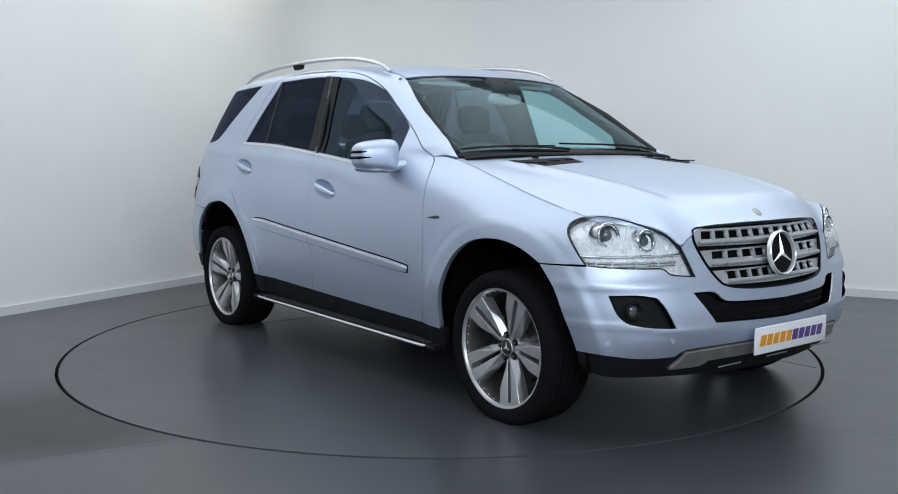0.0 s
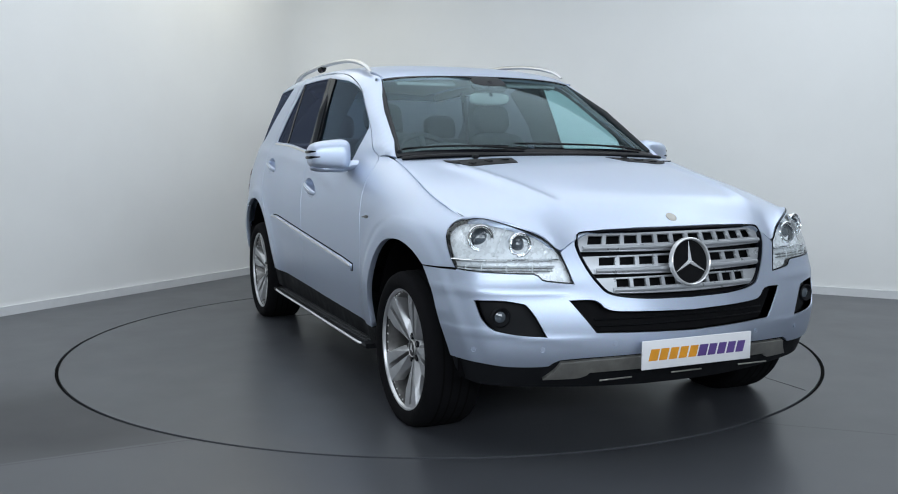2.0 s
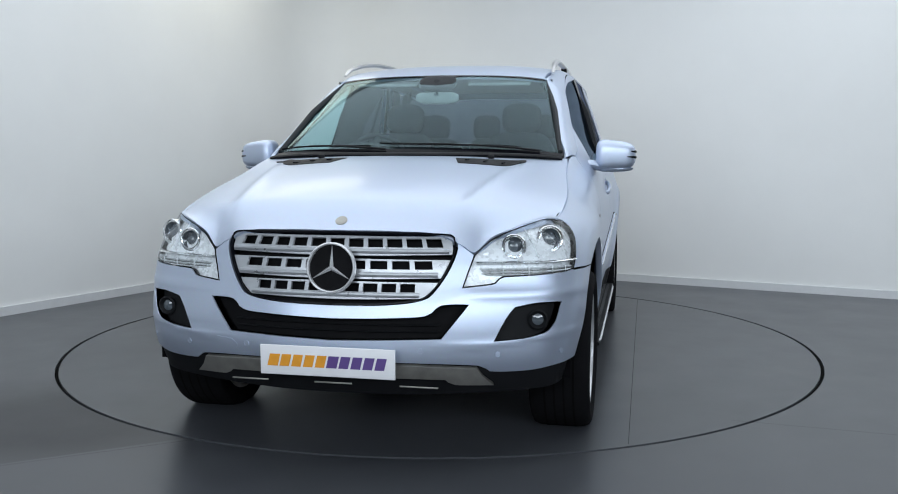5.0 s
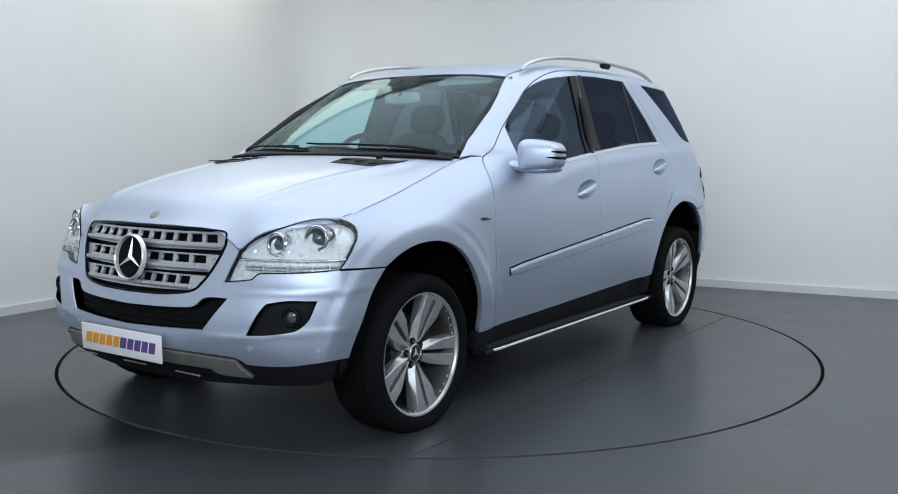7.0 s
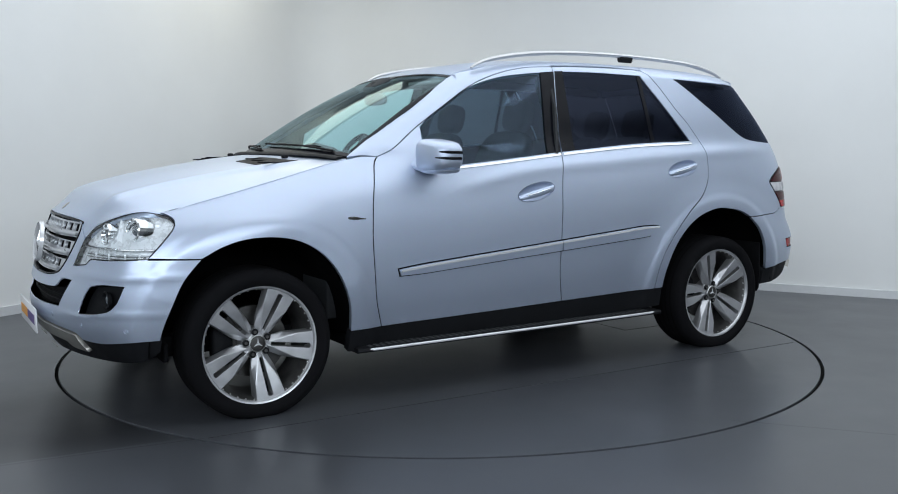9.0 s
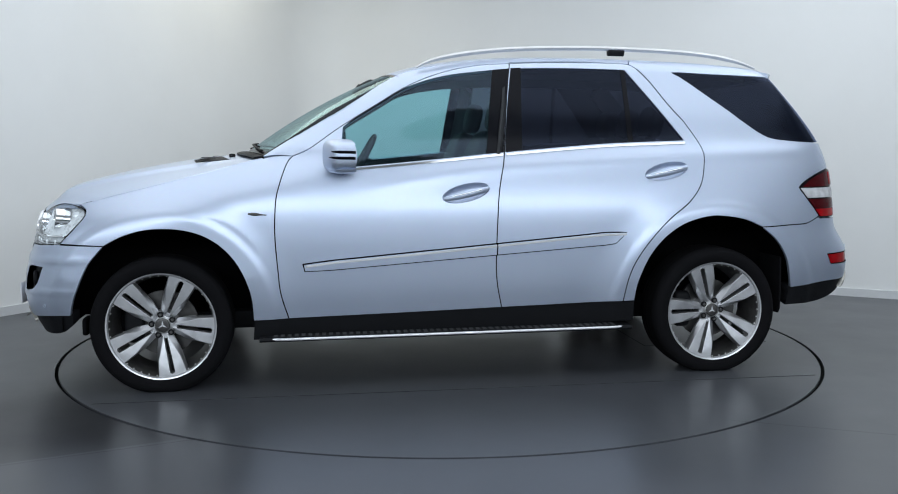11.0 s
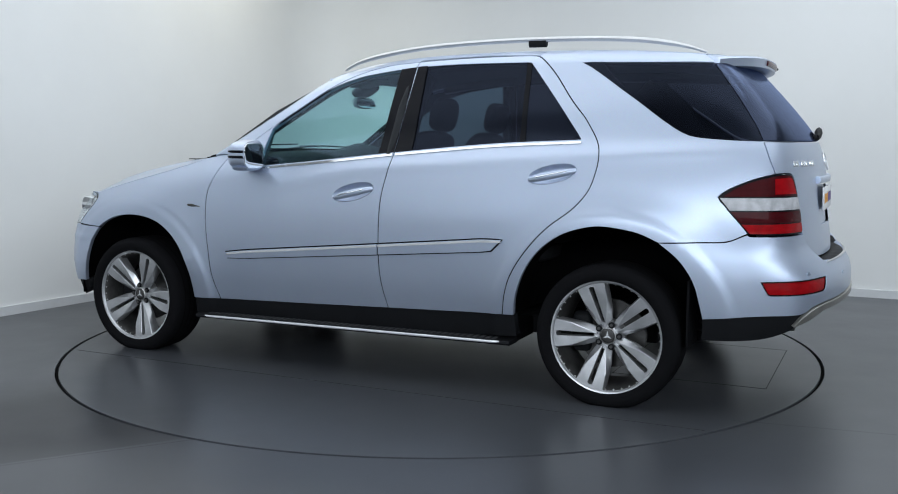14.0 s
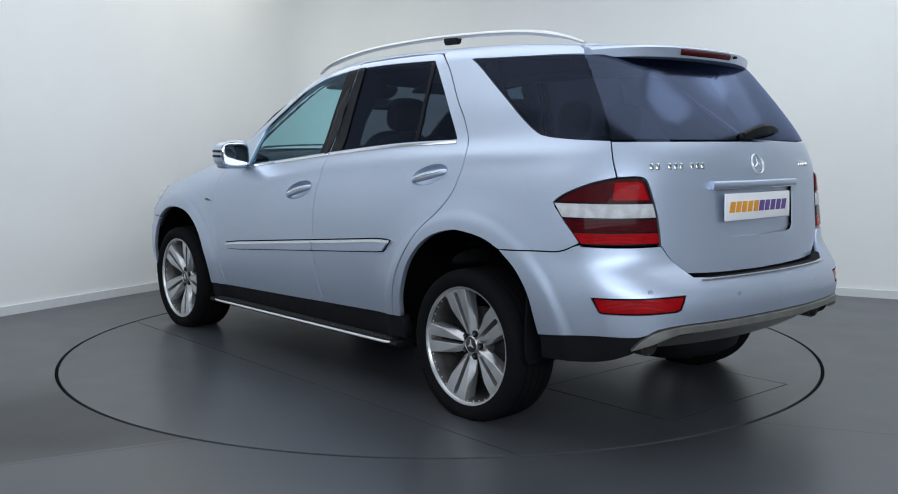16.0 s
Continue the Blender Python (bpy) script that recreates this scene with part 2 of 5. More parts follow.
def skin(s, z):
    """The whole outer skin: s below 0 and past TOTAL runs on to the right flank."""
    if s < 0:
        p = body(-s, z)
        return Vector((p.x, -p.y, p.z))
    if s > TOTAL:
        p = body(2 * TOTAL - s, z)
        return Vector((p.x, -p.y, p.z))
    return body(s, z)


def tail_skin(s, z):
    """The same round the tailgate, which stands behind the bumper's shelf."""
    if s > TOTAL:
        p = body(2 * TOTAL - s, z, True)
        return Vector((p.x, -p.y, p.z))
    return body(s, z, True)


BONNET_MID = table([(.9, 1.186), (1.05, 1.182), (1.3, 1.16), (1.5, 1.13), (1.8, 1.07), (2.0, 1.015), (2.124, .965), (2.2, .93)])


def crease_at(s):
    """The edge between wing and bonnet, s metres round the plan."""
    z = 1.0
    for _ in range(20):
        z = CREASE_Z(body(s, z).x)
    return s, z


CREASE = [crease_at(float(s)) for s in np.linspace(1.005, 2.013, 16)]
LAMP_TOP = [(.56, .817), (.64, .870), (.736, .905), (.85, .936), (.92, .944), crease_at(1.005)]
BONNET_SIDE = table(sorted([(body(*q).x, body(*q).y) for q in CREASE] + [(2.25, .70)]))
EDGE_POINTS = [body(*q) for q in [(0, .900), (.25, .898), (.40, .892), (.46, .880), (.50, .858), (.53, .838), *LAMP_TOP]]
BONNET_END = table([(p.y, p.x) for p in EDGE_POINTS])
BONNET_LIP = table([(p.y, p.z) for p in EDGE_POINTS])


def bonnet_skin(x, y):
    a = abs(y)
    v = min(a / BONNET_SIDE(x), 1.1)
    z = BONNET_MID(x) + (CREASE_Z(x) - BONNET_MID(x)) * v**2.6
    ridge = .62 - .15 * (x - 1.05)
    z += .014 * math.exp(-((a - ridge) / .036) ** 2) * step(2.12, 1.9, x) * step(.98, 1.3, x)
    d = BONNET_END(a) - x
    if d < .16:
        w = min(1 - d / .16, 1.15) ** 2
        z += (BONNET_LIP(a) - z) * w
    return Vector((x, y, z))


ROOF_MID = table([(-2.1, 1.64), (-1.9, 1.672), (-1.6, 1.702), (-1.2, 1.727), (-.8, 1.738), (-.4, 1.735), (-.1, 1.712), (.1, 1.682), (.2, 1.658), (.3, 1.627), (.4, 1.59)])


REAR_SHAPE = table(REAR[:-1])


def roof_half(x):
    """Half the roof's width at x, where it meets the flanks."""
    z = ROOF_EDGE(x)
    return half_width(x, z) * (REAR_SHAPE((x + 1.3) / (TAIL_X(z) + 1.3)) if x < -1.3 else 1.0)


def roof_skin(x, y):
    half = roof_half(x)
    v = min(abs(y) / half, 1.05)
    return Vector((x, y, ROOF_MID(x) + (ROOF_EDGE(x) - ROOF_MID(x)) * v**2.8))


def screen_skin(u, v):
    """The windscreen: u across (-.785 to .785), v up the slope (0 to .8)."""
    a, t = u / .785, v / .8
    low = Vector((1.065 - .125 * a * a, .774 * a, 1.192 - .005 * a * a))
    top = Vector((.296 - .051 * a * a, .624 * a, 1.627 - .015 * a * a))
    return low.lerp(top, t) + Vector((.52, 0, .85)) * (.03 * 4 * t * (1 - t) * (1 - a**4) - .022 * a**6)


# ---- mesh helpers ----
def part(name, bm, mat, parent=None, label=""):
    """Links a bmesh as one mesh object under a thing or part."""
    me = bpy.data.meshes.new(name)
    bm.to_mesh(me)
    bm.free()
    me.materials.append(mat)
    ob = new(name, me)
    ob.parent = parent
    return tagged(ob, label)


def shared(name, me, parent, m, label=""):
    """One more object on a mesh that is there already."""
    ob = new(name, me)
    ob.parent = parent
    ob.matrix_basis = m
    return tagged(ob, label)


def spline(points, gap=.03):
    """An open smooth curve through points, sampled about every gap metres."""
    pts = [np.array(p, float) for p in points]
    if len(pts) == 1:
        return [tuple(pts[0])]
    if len(pts) == 2:
        n = max(1, int(np.linalg.norm(pts[1] - pts[0]) / gap))
        return [tuple(pts[0] + (pts[1] - pts[0]) * k / n) for k in range(n + 1)]
    ext = [2 * pts[0] - pts[1], *pts, 2 * pts[-1] - pts[-2]]
    out = []
    for i in range(1, len(ext) - 2):
        p0, p1, p2, p3 = ext[i - 1:i + 3]
        n = max(1, int(math.ceil(np.linalg.norm(p2 - p1) / gap)))
        for k in range(n):
            t = k / n
            out.append(tuple(.5 * (2 * p1 + (p2 - p0) * t + (2 * p0 - 5 * p1 + 4 * p2 - p3) * t**2 + (3 * p1 - p0 - 3 * p2 + p3) * t**3)))
    out.append(tuple(pts[-1]))
    return out


def outline(*runs, gap=.03):
    """A closed outline of smooth runs that meet in corners."""
    out = []
    for i, run in enumerate(runs):
        nxt = runs[(i + 1) % len(runs)][0]
        q = spline(run, gap)
        for p in q:
            if not out or math.dist(out[-1], p) > 1e-4:
                out.append(p)
        if math.dist(out[-1], nxt) > gap:
            out.extend(spline([out[-1], nxt], gap)[1:-1])
    if math.dist(out[0], out[-1]) < 1e-4:
        out.pop()
    return out


def mirrored(run, axis):
    """The run and its mirror image about the line u = axis, as one run."""
    return list(run) + [(2 * axis - u, v) for u, v in reversed(run) if abs(u - axis) > 1e-4]


def ellipse(cu, cv, ru, rv, n=28, tilt=0.0):
    c, s = math.cos(tilt), math.sin(tilt)
    return [(cu + c * ru * math.cos(a) - s * rv * math.sin(a), cv + s * ru * math.cos(a) + c * rv * math.sin(a)) for a in (2 * math.pi * k / n for k in range(n))]


def signed(loop):
    a = np.array(loop)
    b = np.roll(a, -1, 0)
    return .5 * float((a[:, 0] * b[:, 1] - b[:, 0] * a[:, 1]).sum())


def shrink(loop, d):
    """The closed loop moved inwards by d."""
    a = np.array(loop)
    if signed(loop) < 0:
        a = a[::-1]
    e1, e2 = a - np.roll(a, 1, 0), np.roll(a, -1, 0) - a
    n1 = np.stack([-e1[:, 1], e1[:, 0]], 1) / (np.linalg.norm(e1, axis=1)[:, None] + 1e-12)
    n2 = np.stack([-e2[:, 1], e2[:, 0]], 1) / (np.linalg.norm(e2, axis=1)[:, None] + 1e-12)
    n = n1 + n2
    n /= np.maximum((n * n).sum(1)[:, None] / 2, .6)
    return [tuple(p) for p in a + n * d]


def inside(loop, pts):
    a = np.array(loop)
    b = np.roll(a, -1, 0)
    x, y = pts[:, 0][:, None], pts[:, 1][:, None]
    up = (a[:, 1] > y) != (b[:, 1] > y)
    cross = a[:, 0] + (y - a[:, 1]) / (b[:, 1] - a[:, 1] + 1e-15) * (b[:, 0] - a[:, 0])
    return ((up & (x < cross)).sum(1) % 2) == 1


def clear_of(loop, pts, d):
    a = np.array(loop)
    b = np.roll(a, -1, 0)
    e = b - a
    t = np.clip(((pts[:, None] - a) * e).sum(2) / ((e * e).sum(1) + 1e-15), 0, 1)
    return np.sqrt(((pts[:, None] - (a + t[..., None] * e)) ** 2).sum(2)).min(1) > d


def panel(name, loop, surface, mat, parent, holes=(), gap=.003, lift=0.0, depth=.026, grid=.026, flip=False, label=""):
    """A pressed panel: the outline filled on a curved surface, with flanges turned inwards round its edges and holes.
    surface(u, v) gives a point; flip mirrors the panel to the car's other side."""
    loops = [shrink(loop, gap)] + [shrink(h, -gap) for h in holes]
    verts, edges = [], []
    for lp in loops:
        base = len(verts)
        verts += lp
        edges += [(base + k, base + (k + 1) % len(lp)) for k in range(len(lp))]
    a = np.array(loops[0])
    (u0, v0), (u1, v1) = a.min(0), a.max(0)
    us, vs = np.arange(u0 + grid / 2, u1, grid), np.arange(v0 + grid / 2, v1, grid)
    if len(us) and len(vs):
        pts = np.array([(u, v) for j, v in enumerate(vs) for u in us + (grid / 2 if j % 2 else 0)])
        ok = inside(loops[0], pts) & clear_of(loops[0], pts, grid * .5)
        for h in loops[1:]:
            ok &= ~inside(h, pts) & clear_of(h, pts, grid * .5)
        verts = verts + [tuple(q) for q in pts[ok]]
    flat, _, tris, *_ = cdt([Vector(q) for q in verts], edges, [], 0, 1e-6)
    mid = np.array([[sum(flat[i][k] for i in t) / 3 for k in (0, 1)] for t in tris])
    keep = inside(loops[0], mid)
    for h in loops[1:]:
        keep &= ~inside(h, mid)
    tris = [t for t, k in zip(tris, keep) if k]
    side = -1.0 if flip else 1.0
    e = .008

    def lifted(u, v, by):
        q = surface(u, v)
        n = (surface(u + e, v) - surface(u - e, v)).cross(surface(u, v + e) - surface(u, v - e)).normalized()
        q = q + n * by
        return Vector((q.x, q.y * side, q.z)), Vector((n.x, n.y * side, n.z))

    co, no, faces = [], [], []
    index = {}
    for t in tris:
        f = []
        for i in (t if signed([flat[k] for k in t]) > 0 else t[::-1]):
            if i not in index:
                index[i] = len(co)
                q, n = lifted(flat[i][0], flat[i][1], lift)
                co.append(q)
                no.append(n)
            f.append(index[i])
        faces.append(f if not flip else f[::-1])
    if depth:
        for li, lp in enumerate(loops):
            base, k = len(co), len(lp)
            for j, (u, v) in enumerate(lp):
                q, n = lifted(u, v, lift)
                (ua, va), (ub, vb) = lp[j - 1], lp[(j + 1) % k]
                tang = lifted(ub, vb, lift)[0] - lifted(ua, va, lift)[0]
                out = tang.cross(n).normalized() * (1 if li == 0 else -1) * side
                co += [q, q - n * depth]
                no += [(out + n * .35).normalized(), out]
            for j in range(k):
                a0, b0 = base + 2 * j, base + 2 * ((j + 1) % k)
                f = [a0, a0 + 1, b0 + 1, b0]
                faces.append(f if (li == 0) != flip else f[::-1])
    me = bpy.data.meshes.new(name)
    me.from_pydata([tuple(q) for q in co], [], faces)
    me.materials.append(mat)
    me.polygons.foreach_set("use_smooth", [True] * len(me.polygons))
    me.normals_split_custom_set_from_vertices([tuple(n) for n in no])
    ob = new(name, me)
    ob.parent = parent
    return tagged(ob, label)


def smooth(bm, limit=35):
    for f in bm.faces:
        f.smooth = True
    for e in bm.edges:
        if len(e.link_faces) == 2 and e.calc_face_angle(0) > radians(limit):
            e.smooth = False
    return bm


def lathe(profile, n=48, close=False):
    """Turns the profile (radius, height) about the y axis."""
    bm = bmesh.new()
    rings = []
    for k in range(n):
        a = 2 * math.pi * k / n
        rings.append([bm.verts.new((r * math.cos(a), h, r * math.sin(a))) for r, h in profile])
    m = len(profile)
    for k in range(n):
        p, q = rings[k], rings[(k + 1) % n]
        for j in range(m if close else m - 1):
            bm.faces.new((p[j], p[(j + 1) % m], q[(j + 1) % m], q[j]))
    bmesh.ops.recalc_face_normals(bm, faces=bm.faces)
    return smooth(bm)


def sweep(points, section, closed=False, up=(0, 0, 1), taper=None):
    """A solid bar: the section (side, up) carried along the points."""
    pts = [Vector(p) for p in points]
    bm = bmesh.new()
    rings = []
    n = len(pts)
    for i, p in enumerate(pts):
        a, b = pts[i - 1 if closed or i else 0], pts[(i + 1) % n if closed or i < n - 1 else i]
        t = (b - a).normalized()
        s = t.cross(Vector(up)).normalized()
        w = s.cross(t)
        k = taper(i / (n - 1)) if taper else 1.0
        rings.append([bm.verts.new(p + s * x * k + w * y * k) for x, y in section])
    m = len(section)
    for i in range(n if closed else n - 1):
        p, q = rings[i], rings[(i + 1) % n]
        for j in range(m):
            bm.faces.new((p[j], p[(j + 1) % m], q[(j + 1) % m], q[j]))
    if not closed:
        bm.faces.new(rings[0])
        bm.faces.new(rings[-1])
    bmesh.ops.recalc_face_normals(bm, faces=bm.faces)
    return smooth(bm, 40)


def oval(a, b, n=12, power=2.0):
    out = []
    for k in range(n):
        t = 2 * math.pi * k / n
        c, s = math.cos(t), math.sin(t)
        out.append((a * math.copysign(abs(c) ** (2 / power), c), b * math.copysign(abs(s) ** (2 / power), s)))
    return out


def box(sx, sy, sz, bevel=.005, centre=(0, 0, 0), seg=2):
    bm = bmesh.new()
    bmesh.ops.create_cube(bm, size=1)
    bmesh.ops.scale(bm, vec=(sx, sy, sz), verts=bm.verts)
    if bevel:
        bmesh.ops.bevel(bm, geom=bm.edges[:], offset=bevel, segments=seg, affect="EDGES", profile=.5)
    bmesh.ops.translate(bm, vec=centre, verts=bm.verts)
    return smooth(bm, 50)


def turned(bm, m):
    bmesh.ops.transform(bm, matrix=m, verts=bm.verts)
    return bm


def merged(*many):
    """Several bmeshes as one."""
    out = bmesh.new()
    for b in many:
        me = bpy.data.meshes.new("tmp")
        b.to_mesh(me)
        b.free()
        out.from_mesh(me)
        bpy.data.meshes.remove(me)
    return out


def slab(loop, thick, bevel=.002):
    """A flat plate with the outline (x, z), its front face towards +y."""
    bm = bmesh.new()
    lp = loop if signed(loop) > 0 else loop[::-1]
    f = bm.faces.new([bm.verts.new((x, 0, z)) for x, z in lp])
    ext = bmesh.ops.extrude_face_region(bm, geom=[f])
    bmesh.ops.translate(bm, vec=(0, thick, 0), verts=[v for v in ext["geom"] if isinstance(v, bmesh.types.BMVert)])
    bmesh.ops.recalc_face_normals(bm, faces=bm.faces)
    if bevel:
        top = [e for e in bm.edges if all(abs(v.co.y - thick) < 1e-6 for v in e.verts)]
        bmesh.ops.bevel(bm, geom=top, offset=bevel, segments=1, affect="EDGES")
    return smooth(bm, 30)


def rounded(sx, sy, sz, power=3.0, n=16, m=10, shape=None):
    """A pillow-like solid; shape(v) may bend it."""
    bm = bmesh.new()
    rows = []
    for j in range(m + 1):
        b = -math.pi / 2 + math.pi * j / m
        cb, sb = math.cos(b), math.sin(b)
        kb, hb = abs(cb) ** (2 / power), math.copysign(abs(sb) ** (2 / power), sb)
        rows.append([])
        for k in range(n):
            a = 2 * math.pi * k / n
            ca, sa = math.cos(a), math.sin(a)
            v = Vector((sx / 2 * kb * math.copysign(abs(ca) ** (2 / power), ca), sy / 2 * kb * math.copysign(abs(sa) ** (2 / power), sa), sz / 2 * hb))
            rows[-1].append(bm.verts.new(shape(v) if shape else v))
    for j in range(m):
        for k in range(n):
            bm.faces.new((rows[j][k], rows[j][(k + 1) % n], rows[j + 1][(k + 1) % n], rows[j + 1][k]))
    bmesh.ops.remove_doubles(bm, verts=bm.verts, dist=1e-4)
    bmesh.ops.recalc_face_normals(bm, faces=bm.faces)
    return smooth(bm, 60)


# ---- the studio ----
TURN_R = 2.2527
CORNER = Vector((-1.238, 4.133, 0))
ALONG_L, ALONG_R = Vector((-.5145, -.8575, 0)), Vector((.8871, -.4616, 0))
HIGH = 3.35


def room_line():
    """The line of the two seen walls, with a softly rounded corner between them."""
    r = .55
    out = [CORNER + ALONG_L * d for d in (15.0, 8.0, 4.0, 2.0, 1.2)]
    a, b = CORNER + ALONG_L * r, CORNER + ALONG_R * r
    for k in range(13):
        t = k / 12
        out.append(a * (1 - t) ** 2 + CORNER * 2 * t * (1 - t) + b * t * t)
    return out + [CORNER + ALONG_R * d for d in (1.2, 2.0, 4.0, 8.0, 13.0)]


def wall_mesh(line, z0, z1, thick):
    """A wall along a line, thick on its outer side."""
    bm = bmesh.new()
    n = len(line)
    cols = []
    for i, p in enumerate(line):
        t = (line[min(i + 1, n - 1)] - line[max(i - 1, 0)]).normalized()
        o = Vector((-t.y, t.x, 0)) * thick
        cols.append([bm.verts.new(q) for q in (p + Vector((0, 0, z0)), p + Vector((0, 0, z1)), p + o + Vector((0, 0, z1)), p + o + Vector((0, 0, z0)))])
    for a, b in zip(cols, cols[1:]):
        for j in range(4):
            bm.faces.new((a[j], a[(j + 1) % 4], b[(j + 1) % 4], b[j]))
    bm.faces.new(cols[0])
    bm.faces.new(cols[-1])
    bmesh.ops.recalc_face_normals(bm, faces=bm.faces)
    return smooth(bm, 40)


def build_room():
    line = room_line()
    tagged(part("wall_north", wall_mesh(line, 0, HIGH, .15), WALL), "white painted studio walls with a rounded corner", "wall", kind="structure")
    # skirting stands 21 mm proud of the wall
    inner = []
    for i, p in enumerate(line):
        t = (line[min(i + 1, len(line) - 1)] - line[max(i - 1, 0)]).normalized()
        inner.append(p - Vector((-t.y, t.x, 0)) * .021)
    tagged(part("baseboard", wall_mesh(inner, 0, .066, .0205), SKIRT), "low white skirting board along the wall", "baseboard", kind="structure")
    # plain walls that close the studio behind the camera
    p, q = CORNER + ALONG_L * 15.0, CORNER + ALONG_R * 13.0
    far = p + ALONG_R * 13.0
    tagged(part("wall_south", wall_mesh([far, p], 0, HIGH, .15), BACK), "plain grey wall behind the camera", "wall", kind="structure")
    tagged(part("wall_east", wall_mesh([q, far], 0, HIGH, .15), BACK), "plain grey wall beside the studio", "wall", kind="structure")
    bm = bmesh.new()
    bm.faces.new([bm.verts.new((x, y, HIGH)) for x, y in ((-14, -14), (16, -14), (16, 7), (-14, 7))])
    ext = bmesh.ops.extrude_face_region(bm, geom=bm.faces[:])
    bmesh.ops.translate(bm, vec=(0, 0, .1), verts=[v for v in ext["geom"] if isinstance(v, bmesh.types.BMVert)])
    bmesh.ops.recalc_face_normals(bm, faces=bm.faces)
    tagged(part("ceiling", bm, CEIL), "plain pale studio ceiling", "ceiling", kind="structure")
    # floor sheet with a round well for the turntable
    bm = bmesh.new()
    n = 180
    rim, low, wide, far = [], [], [], []
    for k in range(n):
        a = 2 * math.pi * k / n
        c, s = math.cos(a), math.sin(a)
        rim.append(bm.verts.new((TURN_R + .008) * Vector((c, s, 0))))
        low.append(bm.verts.new((TURN_R + .008) * Vector((c, s, 0)) + Vector((0, 0, -.03))))
        wide.append(bm.verts.new(Vector((6 * c, 6 * s, 0))))
        far.append(bm.verts.new(Vector((20 * c, 20 * s, 0))))
    for k in range(n):
        j = (k + 1) % n
        for a, b in ((low, rim), (rim, wide), (wide, far)):
            bm.faces.new((a[k], b[k], b[j], a[j]))
    bm.faces.new(low)
    bmesh.ops.recalc_face_normals(bm, faces=bm.faces)
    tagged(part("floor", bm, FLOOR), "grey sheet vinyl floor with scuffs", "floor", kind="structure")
    # welded joints between the floor sheets
    for a, b in (((-3.9, -3.38), (-.99, -1.985)), ((1.30, -1.75), (4.2, -2.75))):
        d = (Vector(b) - Vector(a)).normalized()
        o = Vector((-d.y, d.x)) * .0012
        bm = bmesh.new()
        bm.faces.new([bm.verts.new((*q, .0012)) for q in (Vector(a) - o, Vector(b) - o, Vector(b) + o, Vector(a) + o)])
        tagged(part("trim", bm, SEAM), "thin dark joint between floor sheets", "floor joint", kind="structure")


def build_turntable():
    bm = bmesh.new()
    n = 180
    rings = []
    for r, z in ((TURN_R - .011, -.026), (TURN_R - .011, -.0012), (TURN_R - .012, 0)):
        rings.append([bm.verts.new((r * math.cos(2 * math.pi * k / n), r * math.sin(2 * math.pi * k / n), z)) for k in range(n)])
    for a, b in zip(rings, rings[1:]):
        for k in range(n):
            bm.faces.new((a[k], a[(k + 1) % n], b[(k + 1) % n], b[k]))
    bm.faces.new(rings[-1])
    bm.faces.new(rings[0][::-1])
    table_ob = tagged(new("turntable"), "round grey vinyl turntable flush with the floor", "turntable")
    part("deck", bm, TABLE, table_ob)
    ring = bmesh.new()
    a = [ring.verts.new(((TURN_R - .0108) * math.cos(2 * math.pi * k / n), (TURN_R - .0108) * math.sin(2 * math.pi * k / n), -.012)) for k in range(n)]
    b = [ring.verts.new(((TURN_R + .0075) * math.cos(2 * math.pi * k / n), (TURN_R + .0075) * math.sin(2 * math.pi * k / n), -.012)) for k in range(n)]
    for k in range(n):
        ring.faces.new((a[k], b[k], b[(k + 1) % n], a[(k + 1) % n]))
    part("seal", ring, GAP, table_ob, "black rubber seal round the rim")
    # a service hatch with a thin metal edge, and the joint between the deck's two sheets
    hatch = part("hatch_cover", box(.79, .99, .0016, 0, (-1.615, -.135, 0)), TABLE, table_ob, "rectangular service hatch in the deck")
    for sx, sy, x, y in ((.80, .004, -1.615, .362), (.80, .004, -1.615, -.632), (.004, .99, -2.012, -.135), (.004, .99, -1.218, -.135)):
        part("hatch_edge", box(sx * .999, sy * .999, .0014, 0, (x, y, .0007)), SEAM, hatch, "thin dark hatch edge")
    part("deck_joint", box(3.72, .003, .002, 0, (0, 1.205, .0004)), SEAM, table_ob, "thin dark joint in the deck")
    return table_ob


def build_lamps():
    for (x, y, z), sx, sy, watts, colour in LAMPS:
        area("ceiling_lamp", (x, y, z - .012), (x, y + .001, 0), sx - .1, sy - .1, watts, colour)
        fix = tagged(new("ceiling_light"), "white flat ceiling light panel", "ceiling light", "ceiling lights")
        fix.location = (x, y, z)
        part("housing", box(sx, sy, .04, .004, (0, 0, .012)), BOARD, fix)
    for eye, target, sx, sy, watts, colour in FILL_LIGHTS:
        m = look(eye, target)
        lamp = area("fill_lamp", eye, target, sx - .1, sy - .1, watts, colour)
        # case and stand of the added fill light, all out of view
        fix = tagged(new("softbox"), "wide white fill light on a dark stand, added out of view", "softbox")
        fix.location = (eye[0], eye[1], 0)
        part("case", turned(box(sx, sy, .06, .01, (0, 0, .045)), Matrix.Translation((-eye[0], -eye[1], 0)) @ m), BLACK, fix)
        part("stand", box(.05, .05, eye[2] - .2, .01, (0, -.12, (eye[2] - .2) / 2)), BLACK, fix)
        part("foot", box(.9, .5, .03, .01, (0, -.12, .015)), BLACK, fix)


build_room()
build_lamps()
turntable = build_turntable()

